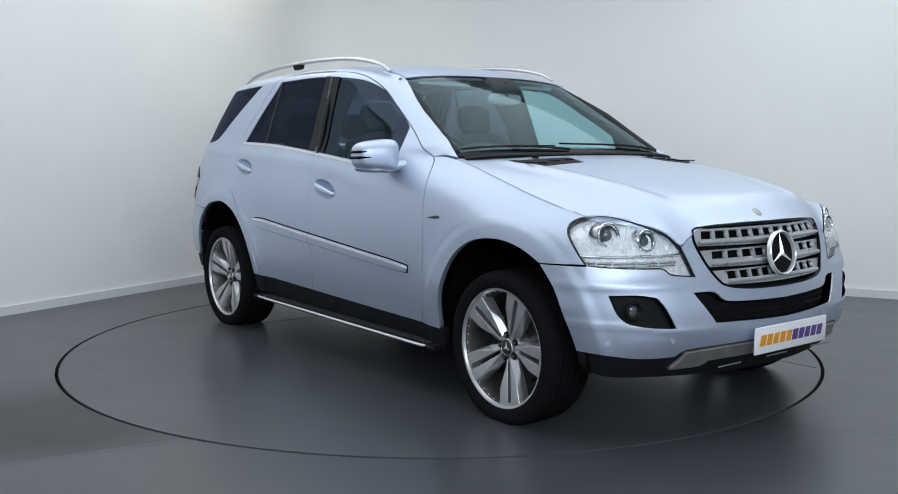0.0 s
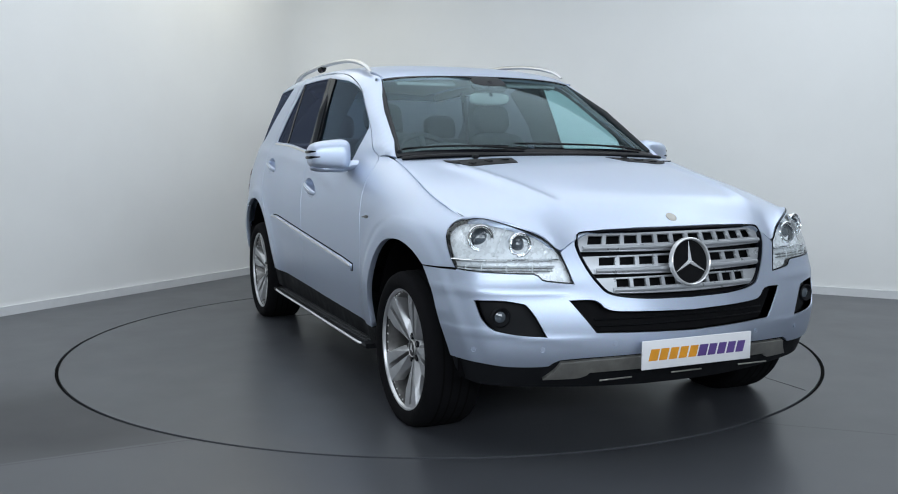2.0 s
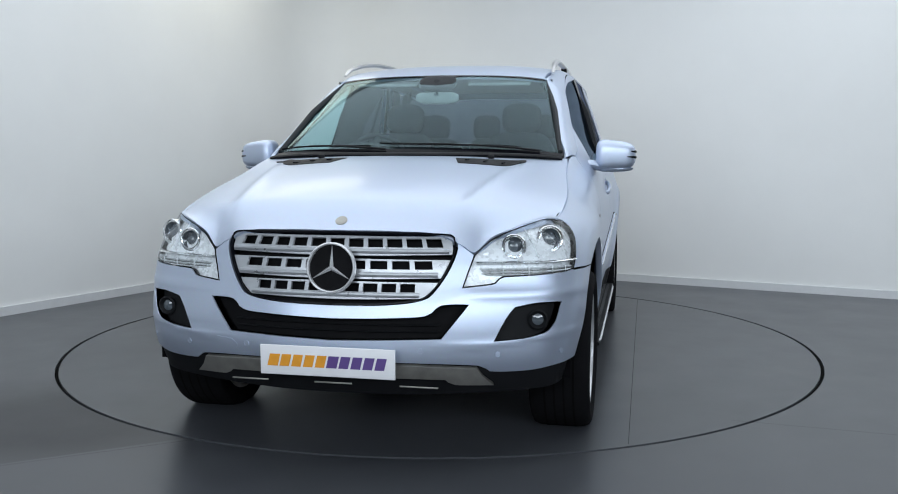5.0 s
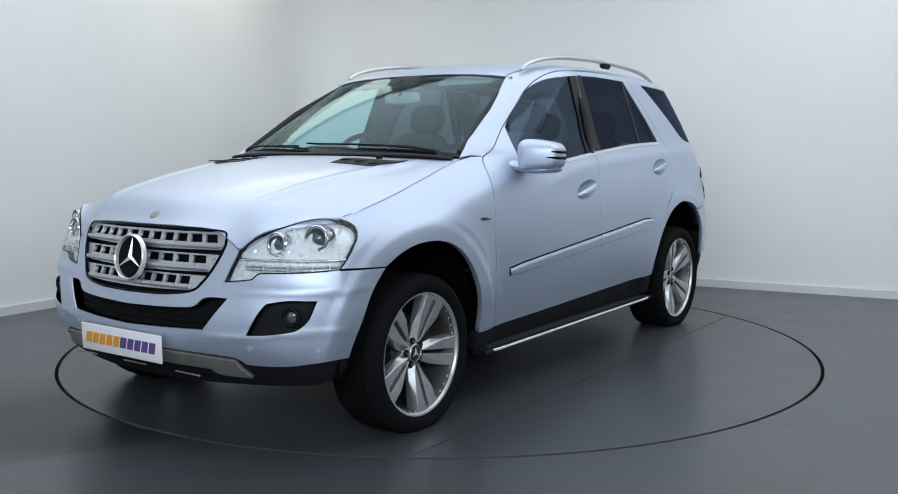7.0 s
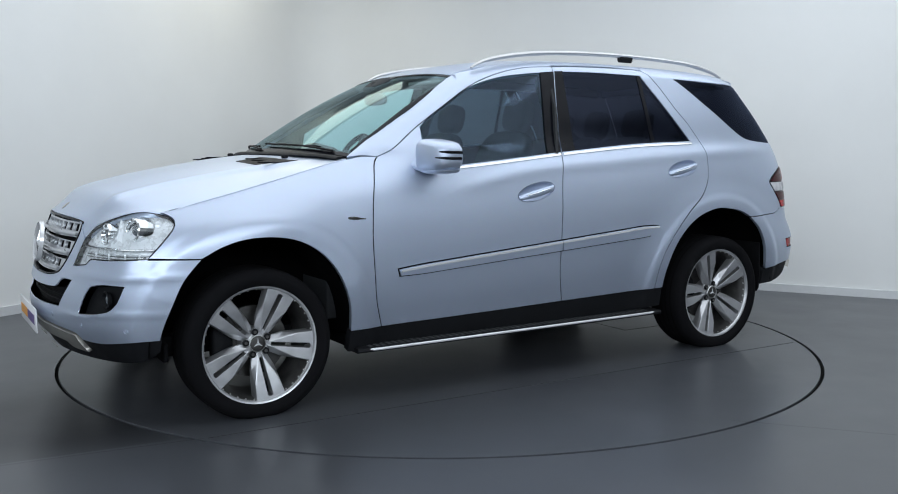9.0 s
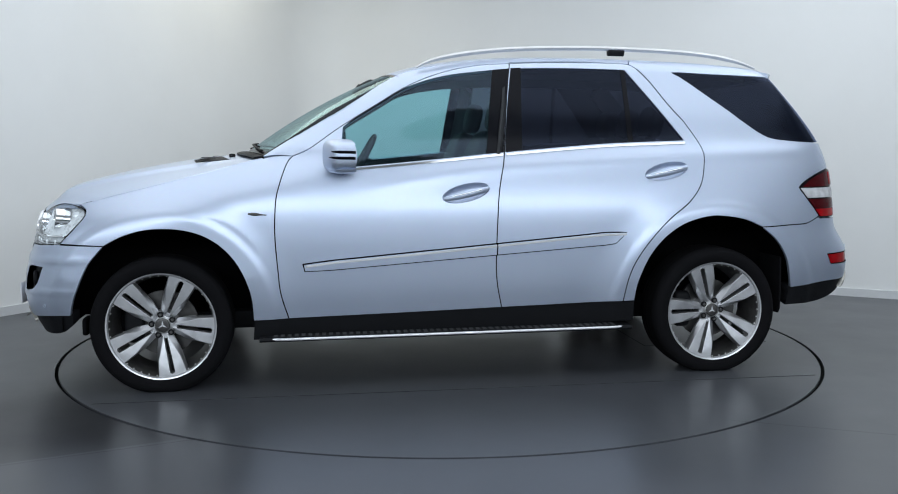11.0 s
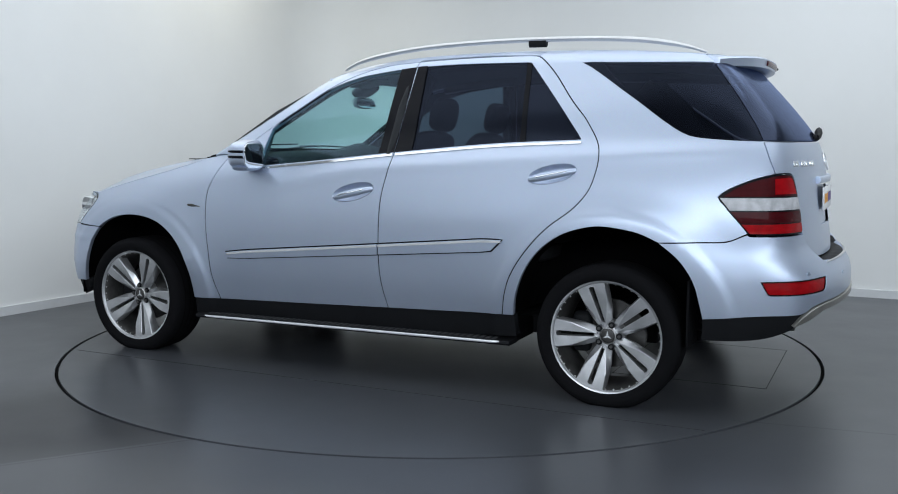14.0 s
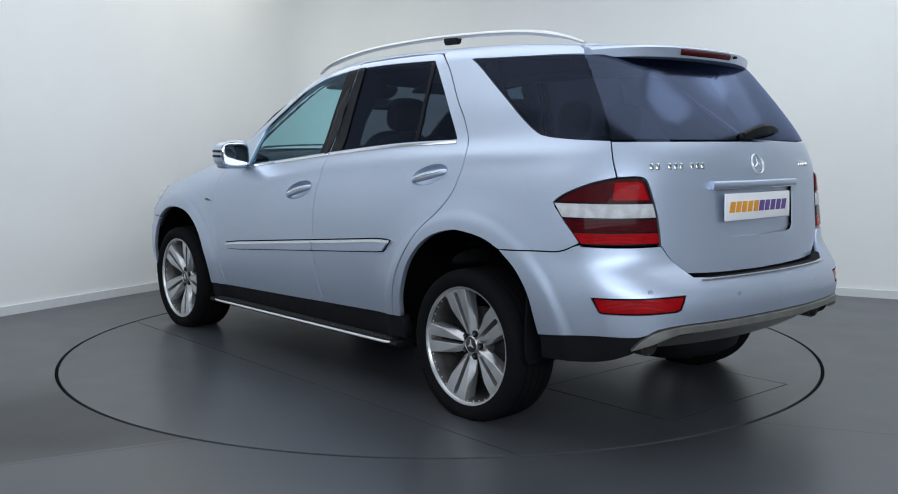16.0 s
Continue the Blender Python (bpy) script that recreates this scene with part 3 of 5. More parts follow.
# ---- the car ----
car = tagged(new("car"), "silver-blue five-door off-road car with silver alloy wheels", "car")
SIDES = ((False, "left"), (True, "right"))
TOP_SEAM = [(2.163, 1.175), (2.25, 1.215), (2.409, 1.326), (2.591, 1.439), (2.773, 1.546), (2.959, 1.618), (3.144, 1.656), (3.32, 1.668)]
TOP_SEAM_R = [(3.32, 1.668), (3.481, 1.674), (3.722, 1.678), (3.94, 1.676), (3.99, 1.668)]
SHUT_A = [(2.163, 1.175), (2.14, 1.151), (2.118, 1.103), (2.089, 1.013), (2.075, .938), (2.069, .786), (2.081, .603), (2.094, .479), (2.131, .348)]
SHUT_B = [(3.239, .378), (3.212, .501), (3.202, .622), (3.208, .859), (3.221, 1.005), (3.257, 1.189), (3.282, 1.418), (3.306, 1.599), (3.32, 1.668)]
SHUT_C = [(3.99, 1.668), (4.02, 1.65), (4.092, 1.576), (4.193, 1.442), (4.283, 1.34), (4.346, 1.253), (4.368, 1.182), (4.356, 1.097), (4.325, 1.012), (4.25, .927), (4.139, .842), (4.042, .741), (3.959, .623), (3.918, .52), (3.897, .398)]
ARCH_F = [(1.955, .346), (1.944, .478), (1.9, .601), (1.839, .692), (1.76, .759), (1.665, .801), (1.543, .818), (1.417, .813), (1.308, .784), (1.218, .738)]
ARCH_F2 = [(1.218, .738), (1.155, .648), (1.11, .52), (1.06, .39)]
ARCH_R = [(3.96, .40), (3.975, .506), (4.03, .639), (4.113, .742), (4.223, .815), (4.354, .850), (4.457, .851), (4.589, .83), (4.69, .79)]
ARCH_R2 = [(4.69, .79), (4.76, .722), (4.80, .622), (4.83, .507), (4.845, .449)]
LAMP_F = [[(.56, .813), (.64, .866), (.736, .901), (.85, .932), (.92, .941), (1.0, crease_at(1.005)[1] - .005), (1.05, .921), (1.078, .904), (1.087, .885)], [(1.087, .885), (1.080, .864), (1.049, .826), (.985, .748)], [(.985, .748), (.9, .742), (.781, .737), (.66, .733)], [(.642, .726), (.625, .709), (.583, .702), (.503, .694)], [(.503, .694), (.525, .75), (.56, .813)]]
LAMP_R = [[(4.970, .992), (4.972, 1.004), (5.018, 1.033), (5.133, 1.074), (5.252, 1.097), (5.34, 1.099), (5.375, 1.088), (5.40, 1.05), (5.437, .963), (5.452, .875), (5.455, .835)], [(5.455, .83), (5.311, .83), (5.14, .832), (5.10, .84)], [(5.10, .84), (5.07, .880), (5.012, .945), (4.978, .976), (4.970, .992)]]
GRILLE_EDGE = [(.506, .875), (.50, .84), (.46, .77), (.40, .685), (.35, .648), (.21, .630), (0, .625)]
FOG = [[(.905, .629), (.794, .631), (.71, .618)], [(.703, .612), (.678, .575), (.642, .496)], [(.642, .496), (.76, .505), (.84, .52)], [(.855, .528), (.885, .56), (.905, .629)]]
INTAKE = [(0, .572), (.215, .578), (.371, .588), (.425, .626), (.528, .630)], [(.528, .630), (.475, .56), (.435, .506)], [(.435, .506), (.215, .501), (0, .495)]
WIN_F = [(2.412, 1.118), (2.415, 1.24), (2.424, 1.322)], [(2.424, 1.322), (2.53, 1.405), (2.65, 1.482), (2.806, 1.550), (2.962, 1.594), (3.118, 1.616), (3.304, 1.634)], [(3.304, 1.634), (3.282, 1.45), (3.252, 1.196)], [(3.252, 1.196), (2.8, 1.152), (2.412, 1.118)]
WIN_R = [(3.328, 1.637), (3.6, 1.642), (3.954, 1.637)], [(3.954, 1.637), (4.107, 1.449), (4.255, 1.258)], [(4.255, 1.258), (3.8, 1.24), (3.268, 1.197)], [(3.268, 1.197), (3.298, 1.43), (3.328, 1.637)]
QUARTER = [(5.214, 1.612), (4.807, 1.615), (4.48, 1.621), (4.222, 1.628)], [(4.222, 1.628), (4.396, 1.55), (4.589, 1.44), (4.73, 1.339), (4.80, 1.293), (4.87, 1.268), (5.029, 1.254), (5.209, 1.247)]


def build_shell():
    """The painted panels, the glass in them and the roof."""
    for flip, _ in SIDES:
        panel("front_wing", outline([(1.087, .885), (1.080, .906), (1.05, .924), CREASE[0]], CREASE, [CREASE[-1], (2.08, 1.176), (2.163, 1.175)], SHUT_A, ARCH_F, [(1.218, .738), (1.12, .742), (.985, .748)], LAMP_F[1][::-1]), body, PAINT, car, grid=.013, flip=flip)
        # doors, each with its window opening
        door = panel("front_door", outline(TOP_SEAM, SHUT_B[::-1], [(3.239, .378), (2.7, .362), (2.131, .348)], SHUT_A[::-1]), body, PAINT, car, holes=[outline(*WIN_F), ellipse(3.043, .985, .124, .043, 32, .22)], flip=flip)
        glass = outline(WIN_F[0], WIN_F[1][:-1] + [(3.222, 1.626)], [(3.222, 1.626), (3.19, 1.4), (3.162, 1.188)], [(3.162, 1.188), (2.8, 1.152), (2.412, 1.118)])
        panel("window_pane", glass, body, GLASS, door, gap=-.004, lift=-.006, depth=0, flip=flip, label="green-tinted door glass")
        pill = outline([(3.222, 1.63), (3.313, 1.638)], [(3.309, 1.61), (3.278, 1.418), (3.253, 1.193)], [(3.253, 1.193), (3.162, 1.186)], [(3.162, 1.186), (3.19, 1.4), (3.222, 1.63)])
        panel("pillar_trim", pill, body, GLOSS_BLACK, door, gap=0, lift=.0015, depth=.012, flip=flip, label="gloss black pillar trim")
        rear = panel("rear_door", outline(TOP_SEAM_R, SHUT_C, [(3.897, .398), (3.6, .388), (3.239, .378)], SHUT_B), body, PAINT, car, holes=[outline(*WIN_R), ellipse(4.136, 1.092, .121, .042, 32, .2)], flip=flip)
        pane = outline([(3.376, 1.64), (3.6, 1.642), (3.935, 1.638)], [(3.935, 1.638), (3.94, 1.45), (3.945, 1.244)], [(3.945, 1.244), (3.356, 1.204)], [(3.356, 1.204), (3.366, 1.43), (3.376, 1.64)])
        panel("window_pane", pane, body, PRIVACY, rear, gap=-.004, lift=-.006, depth=0, flip=flip, label="dark privacy glass")
        fixed = outline([(3.957, 1.634), (4.107, 1.449), (4.255, 1.258)], [(4.255, 1.258), (3.97, 1.246)], [(3.97, 1.246), (3.962, 1.45), (3.957, 1.634)])
        panel("window_pane", fixed, body, PRIVACY, rear, gap=-.003, lift=-.006, depth=0, flip=flip, label="dark fixed corner glass")
        panel("window_divider", outline([(3.935, 1.638), (3.957, 1.634)], [(3.957, 1.634), (3.962, 1.45), (3.97, 1.246)], [(3.97, 1.246), (3.945, 1.244)], [(3.945, 1.244), (3.94, 1.45), (3.935, 1.638)]), body, GLOSS_BLACK, rear, gap=-.002, lift=-.003, depth=.01, flip=flip)
        panel("pillar_trim", outline([(3.321, 1.64), (3.376, 1.643)], [(3.376, 1.643), (3.366, 1.43), (3.356, 1.202)], [(3.356, 1.202), (3.262, 1.194)], [(3.262, 1.194), (3.287, 1.418), (3.316, 1.61)]), body, GLOSS_BLACK, rear, gap=0, lift=.0015, depth=.012, flip=flip, label="gloss black pillar trim")
        # chrome strips under the windows
        for own, row in ((door, [(2.40, 1.108), (2.8, 1.142), (3.25, 1.186)]), (rear, [(3.266, 1.187), (3.8, 1.229), (4.262, 1.248)])):
            low = [(u, v - .013) for u, v in row]
            panel("chrome_strip", outline(row, low[::-1]), body, CHROME, own, gap=.001, lift=.005, depth=.007, flip=flip, label="bright chrome window strip")
        # side rubbing strips with a bright line on top
        def up(u):
            return .634 + (u - 2.203) * .0852
        for own, a, b in ((door, 2.209, 3.202), (rear, 3.208, 3.888)):
            us = np.linspace(a, b, 8)
            nose = a < 2.3
            last = b > 3.8
            lo = [(u, up(u) - .043 - .02 * ((u - 2.2) / 1.7)) for u in us]
            hi = [(u, up(u)) for u in us]
            if nose:
                lo[0] = (a + .008, up(a) - .037)
                hi[0] = (a, up(a) - .005)
            if last:
                lo[-1] = (b - .045, lo[-1][1])
                hi[-1] = (b + .012, hi[-1][1] - .008)
            # larger dark sheet behind each strip, drawn as its shadow gap
            panel("strip_shadow_gap", outline(hi, lo[::-1]), body, GAP, own, gap=-.0055, lift=.002, depth=.003, flip=flip, label="dark outline drawn as the shadow gap round the rubbing strip")
            panel("rubbing_strip", outline(hi, lo[::-1]), body, PAINT, own, gap=.001, lift=.013, depth=.012, flip=flip)
            bright = [(u, v - .003) for u, v in hi]
            if nose:
                bright[0] = (bright[0][0] + .01, bright[0][1] + .001)
            panel("chrome_strip", outline(bright, [(u, v - .012) for u, v in bright[::-1]]), body, EMBLEM, own, gap=.0005, lift=.017, depth=.005, flip=flip, label="bright strip on the rubbing strip")
        # door handles over a scooped bowl
        for own, cu, cv, tilt in ((door, 3.043, .985, .22), (rear, 4.136, 1.092, .2)):
            scoop(own, cu, cv, tilt, flip)
        build_rear_quarter(flip)
        pillar = outline(TOP_SEAM[::-1], [(2.163, 1.175), (2.08, 1.179), (2.013, 1.172)], [(2.013, 1.172), (2.045, 1.197), (2.30, 1.355), (2.55, 1.507), (2.717, 1.603), (2.85, 1.638), (2.962, 1.664), (3.162, 1.685), (3.462, 1.697), (3.962, 1.697), (4.0, 1.694)], [(3.99, 1.674), (3.722, 1.684), (3.481, 1.68), (3.32, 1.674)])
        panel("roof_pillar", pillar, body, PAINT, car, gap=.0015, flip=flip)
        panel("corner_trim", outline([(2.17, 1.10), (2.42, 1.10)], [(2.44, 1.20), (2.43, 1.335)], [(2.36, 1.285), (2.25, 1.205), (2.17, 1.16)]), body, CABIN, door, gap=0, lift=-.02, depth=0, grid=.05, flip=flip, label="dark corner trim behind the mirror")
        # dark linings inside the pillars and window frames
        panel("pillar_lining", pillar, body, CABIN, car, gap=0, lift=-.05, depth=0, grid=.05, flip=flip, label="dark pillar lining")
        panel("frame_lining", outline([(2.30, 1.235), *TOP_SEAM[2:]], [(3.32, 1.668), (3.282, 1.418), (3.25, 1.15)], [(3.25, 1.15), (2.8, 1.11), (2.25, 1.08)], [(2.25, 1.08), (2.30, 1.235)]), body, CABIN, door, holes=[outline(*WIN_F)], gap=.0, lift=-.026, depth=0, grid=.04, flip=flip)
        panel("frame_lining", outline(TOP_SEAM_R, SHUT_C[:6], [(4.34, 1.2), (3.25, 1.15)], [(3.25, 1.15), (3.282, 1.418), (3.32, 1.668)]), body, CABIN, rear, holes=[outline(*WIN_R)], gap=.0, lift=-.026, depth=0, grid=.04, flip=flip)
        panel("pillar_lining", outline([(4.0, 1.68), (4.222, 1.66)], [(4.222, 1.63), (4.396, 1.552), (4.589, 1.442), (4.73, 1.341), (4.80, 1.295)], [(4.80, 1.2), (4.36, 1.15)], SHUT_C[:6][::-1]), body, CABIN, car, gap=0, lift=-.05, depth=0, grid=.05, flip=flip, label="dark pillar lining")
        # black sill and the running board under the doors
        panel("sill", outline([(1.958, .344), (2.131, .348), (2.7, .362), (3.239, .378), (3.96, .398)], [(3.965, .29), (3.3, .25), (2.6, .235), (1.95, .24)]), body, BLACK, car, gap=.002, lift=-.004, depth=.05, flip=flip, label="black plastic sill")
        running_board(flip)
        for own, name, hi_u, lo_u in ((door, "door_lining", 2.2, 3.2), (rear, "door_lining", 3.25, 4.1)):
            panel(name, outline([(hi_u, 1.12 if hi_u < 3 else 1.18), (lo_u, 1.17 if hi_u < 3 else 1.22)], [(lo_u if hi_u < 3 else 3.95, .7), (lo_u if hi_u < 3 else 3.88, .42)], [(hi_u, .38)]), body, CABIN, own, gap=0, lift=-.05, depth=0, grid=.1, flip=flip, label="dark door lining")
    # bonnet
    half = [(1.035, 0), (1.01, .35), (.965, .68), (body(*CREASE[-1]).x, body(*CREASE[-1]).y - .004)]
    side = [(body(*q).x, body(*q).y) for q in CREASE[::-1]]
    ends = [p.y for p in EDGE_POINTS[::-1]]
    lip = [(BONNET_END(a), a) for a in ends]
    hood = panel("bonnet", outline([*[(x, -y) for x, y in half[:0:-1]], *half], side, lip + [(x, -y) for x, y in lip[-2::-1]], [(x, -y) for x, y in side[::-1]]), bonnet_skin, PAINT, car, grid=.022)
    for sgn in (1, -1):
        vent = outline([(1.30, sgn * .565), (1.33, sgn * .42), (1.345, sgn * .31)], [(1.345, sgn * .31), (1.20, sgn * .27)], [(1.20, sgn * .27), (1.165, sgn * .45), (1.125, sgn * .60)], [(1.125, sgn * .60), (1.20, sgn * .605), (1.30, sgn * .565)])
        v = panel("air_vent", vent, bonnet_skin, BLACK, hood, gap=0, lift=.0025, depth=.003, label="black bonnet air vent")
        for k in range(4):
            y = sgn * (.34 + .085 * k)
            part("fin", box(.13, .008, .006, .002, tuple(bonnet_skin(1.24, y) + Vector((0, 0, .003)))), GLOSS_BLACK, v)
        part("washer_jet", turned(rounded(.035, .03, .022), Matrix.Translation(bonnet_skin(1.13, sgn * .43) + Vector((0, 0, .008)))), BLACK, hood)
    p, n = bonnet_skin(2.11, 0), (bonnet_skin(2.114, 0) - bonnet_skin(2.106, 0)).cross(Vector((0, 1, 0))).normalized()
    m = Matrix.Translation(p) @ n.to_track_quat("Y", "Z").to_matrix().to_4x4()
    part("badge", turned(lathe([(0, .002), (.018, .003), (.024, .001), (.024, -.002)], 28), m), SKID, hood, "small round bonnet badge")
    # roof
    front = [(.243, .632), (.27, .45), (.29, .2), (.297, 0)]
    xs = [.243, .1, -.1, -.3, -.6, -.9, -1.2, -1.5, -1.7, -1.83]
    flank = [(x, roof_half(x) - .001) for x in xs]
    back = [(-1.845, .55), (-1.87, .3), (-1.88, 0)]
    loop = outline(front[::-1], flank, back + [(x, -y) for x, y in back[-2::-1]], [(x, -y) for x, y in flank[::-1]], [(x, -y) for x, y in front])
    panel("roof", loop, roof_skin, PAINT, car, grid=.045, gap=.001)
    inner = outline([(.2, -.55), (.24, 0), (.2, .55)], [(-.5, .58), (-1.8, .5)], [(-1.8, -.5), (-.5, -.58)])
    panel("headlining", inner, roof_skin, LINING, car, gap=0, lift=-.04, depth=0, grid=.15, label="grey fabric headlining")


def seal(run, skin_at, flip, lift=-.0085, r=.0056):
    """A black filler set back in the joint between two panels: the gap's shade."""
    run = spline(run, .03)
    pts = []
    for u, v in run:
        p = skin_at(u, v)
        n = (skin_at(u + .004, v) - skin_at(u - .004, v)).cross(skin_at(u, v + .004) - skin_at(u, v - .004)).normalized()
        if n.dot(p - Vector((0, 0, .9))) < 0:
            n = -n
        p = p + n * lift
        pts.append(Vector((p.x, -p.y if flip else p.y, p.z)))
    part("gap_filler", sweep(pts, oval(r, r, 6)), GAP, car, "black filler drawn as the shade in a panel gap")


def build_gap_fillers():
    for flip, _ in SIDES:
        seal(CREASE, body, flip, -.0125)
        for run in (SHUT_A, SHUT_B, SHUT_C, TOP_SEAM[1:] + TOP_SEAM_R[1:],
                    [(.985, .746), (1.12, .7415), (1.218, .738)],
                    [(5.10, .84), (5.068, .826), (5.0, .802), (4.875, .797), (4.69, .79)]):
            seal(run, body, flip)


def scoop(own, cu, cv, tilt, flip):
    """A door handle: a dished bowl in the skin and a grip across it."""
    sgn = -1 if flip else 1
    loop = ellipse(cu, cv, .125, .044, 32, tilt)
    c, s = math.cos(tilt), math.sin(tilt)

    def dish(u, v):
        a, b = ((u - cu) * c + (v - cv) * s) / .122, (-(u - cu) * s + (v - cv) * c) / .041
        n = Vector((0, 1, 0))
        return body(u, v) + n * (-.001 - .030 * max(1 - a * a - b * b, 0) ** .5)
    bowl = panel("handle_bowl", loop, dish, PAINT, own, gap=0, lift=0, depth=0, grid=.010, flip=flip, label="dished bowl behind the handle")
    pts = []
    for k in range(13):
        t = -1 + k / 6
        u, v = cu + c * t * .118 - s * (-.006), cv + s * t * .118 - .006
        q = body(u, v) + Vector((0, -.004 + .020 * (1 - t * t) ** .5, 0))
        pts.append((q.x, q.y * sgn, q.z))
    part("door_handle", sweep(pts, oval(.010, .0155), taper=lambda t: .7 + .5 * math.sin(math.pi * t) ** .6), PAINT, own)
    pts2 = [(x, y + sgn * .0095, z + .006) for x, y, z in pts[2:-2]]
    part("handle_trim", sweep(pts2, oval(.003, .003, 6)), CHROME, own, "thin chrome line on the handle")


def build_rear_quarter(flip):
    roofline = [(4.0, 1.694), (4.3, 1.69), (4.6, 1.682), (4.9, 1.668), (5.185, 1.655)]
    seam = [(5.185, 1.655), (5.214, 1.612)]
    low = [(5.209, 1.247), (5.222, 1.17), (5.245, 1.10)]
    lamp = [(5.245, 1.10), (5.133, 1.076), (5.018, 1.033), (4.968, 1.0)], [(4.968, 1.0), (5.012, .945), (5.07, .880), (5.10, .84)]
    seam_b = [(5.10, .84), (5.068, .826), (5.0, .802), (4.875, .797), (4.69, .79)]
    loop = outline(roofline, seam, *QUARTER, low, *lamp, seam_b, ARCH_R[::-1], [(3.96, .40), (3.897, .398)], SHUT_C[::-1], [(3.99, 1.674), (4.0, 1.694)])
    q = panel("rear_quarter", loop, body, PAINT, car, grid=.014, flip=flip)
    panel("window_pane", outline(*QUARTER, [(5.209, 1.247), (5.211, 1.45), (5.214, 1.612)]), body, PRIVACY, q, gap=.001, lift=-.003, depth=.006, flip=flip, label="dark privacy quarter glass")


def running_board(flip):
    sgn = -1 if flip else 1
    top = [(x, sgn * .895, .265 - .006 * x) for x in np.linspace(.98, -.98, 12)]
    board = part("running_board", sweep(top, [(-.055, -.022), (.05, -.022), (.058, -.012), (.052, 0), (-.055, .004)] if not flip else [(-.05, -.022), (.055, -.022), (.055, .004), (-.052, 0), (-.058, -.012)]), BLACK, car, "black running board with rubber studs and a bright edge")
    edge = [(x, sgn * (.953 - .02 * step(.86, .98, x) - .02 * step(-.86, -.99, x)), .257 - .007 * x) for x in np.linspace(.96, -.97, 24)]
    part("edge_strip", sweep(edge, oval(.007, .007, 10)), EMBLEM, board, "bright metal edge")
    studs = []
    for k in range(52):
        for j in range(3):
            studs.append(box(.020, .016, .004, 0, (.90 - .035 * k, sgn * (.873 + .024 * j), .2675 - .006 * (.90 - .035 * k))))
    tagged(part("tread_studs", merged(*studs), STUD, board, "rows of rubber tread studs"), kind="stuff")


def plate(parent, width, height, m):
    """A white plate with a row of slanted orange and purple bars."""
    p = part("number_plate", turned(box(width, .008, height, .003), m), WHITE, parent, "white plate with orange and purple bars")
    sl = height * .10
    n = 10
    pitch = width * .88 / n
    for k in range(n):
        x = width * .44 - pitch * (k + .5)
        wide = pitch * (.40 if k % 5 else .44)
        h = height * .20
        loop = [(x - wide + sl * .5, -h), (x + wide + sl * .5, -h), (x + wide - sl * .5, h), (x - wide - sl * .5, h)]
        part("print_bar", turned(slab(loop, .0012, 0), m @ Matrix.Translation((0, .0042, 0))), ORANGE if k < 5 else PURPLE, p)
    return p


def star(parent, m, r, dish=True, deep=.012):
    """A plain three-pointed emblem in a ring."""
    ring = part("emblem", turned(lathe([(r * .89, 0), (r * .90, deep), (r * .94, deep * 1.25), (r * .98, deep), (r, 0)], 48), m), EMBLEM, parent, "chrome three-pointed emblem in a ring")
    loop = []
    for k in range(6):
        a = math.pi / 2 + k * math.pi / 3
        q = r * (.90 if k % 2 == 0 else .10)
        loop.append((q * math.cos(a), q * math.sin(a)))
    bm = bmesh.new()
    top = bm.verts.new((0, deep * 1.2, 0))
    vs = [bm.verts.new((x, deep * .35, z)) for x, z in loop]
    for k in range(6):
        bm.faces.new((vs[k], vs[(k + 1) % 6], top))
    bmesh.ops.recalc_face_normals(bm, faces=bm.faces)
    part("emblem_star", turned(bm, m), EMBLEM, ring)
    if dish:
        part("emblem_disc", turned(lathe([(0, 0), (r * .9, .001)], 40), m), MESH, ring, "black disc behind the emblem")
    return ring


def facing(p, n):
    """The pose of a plate at p whose front looks along n, upright."""
    n = Vector(n).normalized()
    x = n.cross(Vector((0, 0, 1))).normalized()
    z = x.cross(n)
    return Matrix.Translation(p) @ Matrix((x, n, z)).transposed().to_4x4()


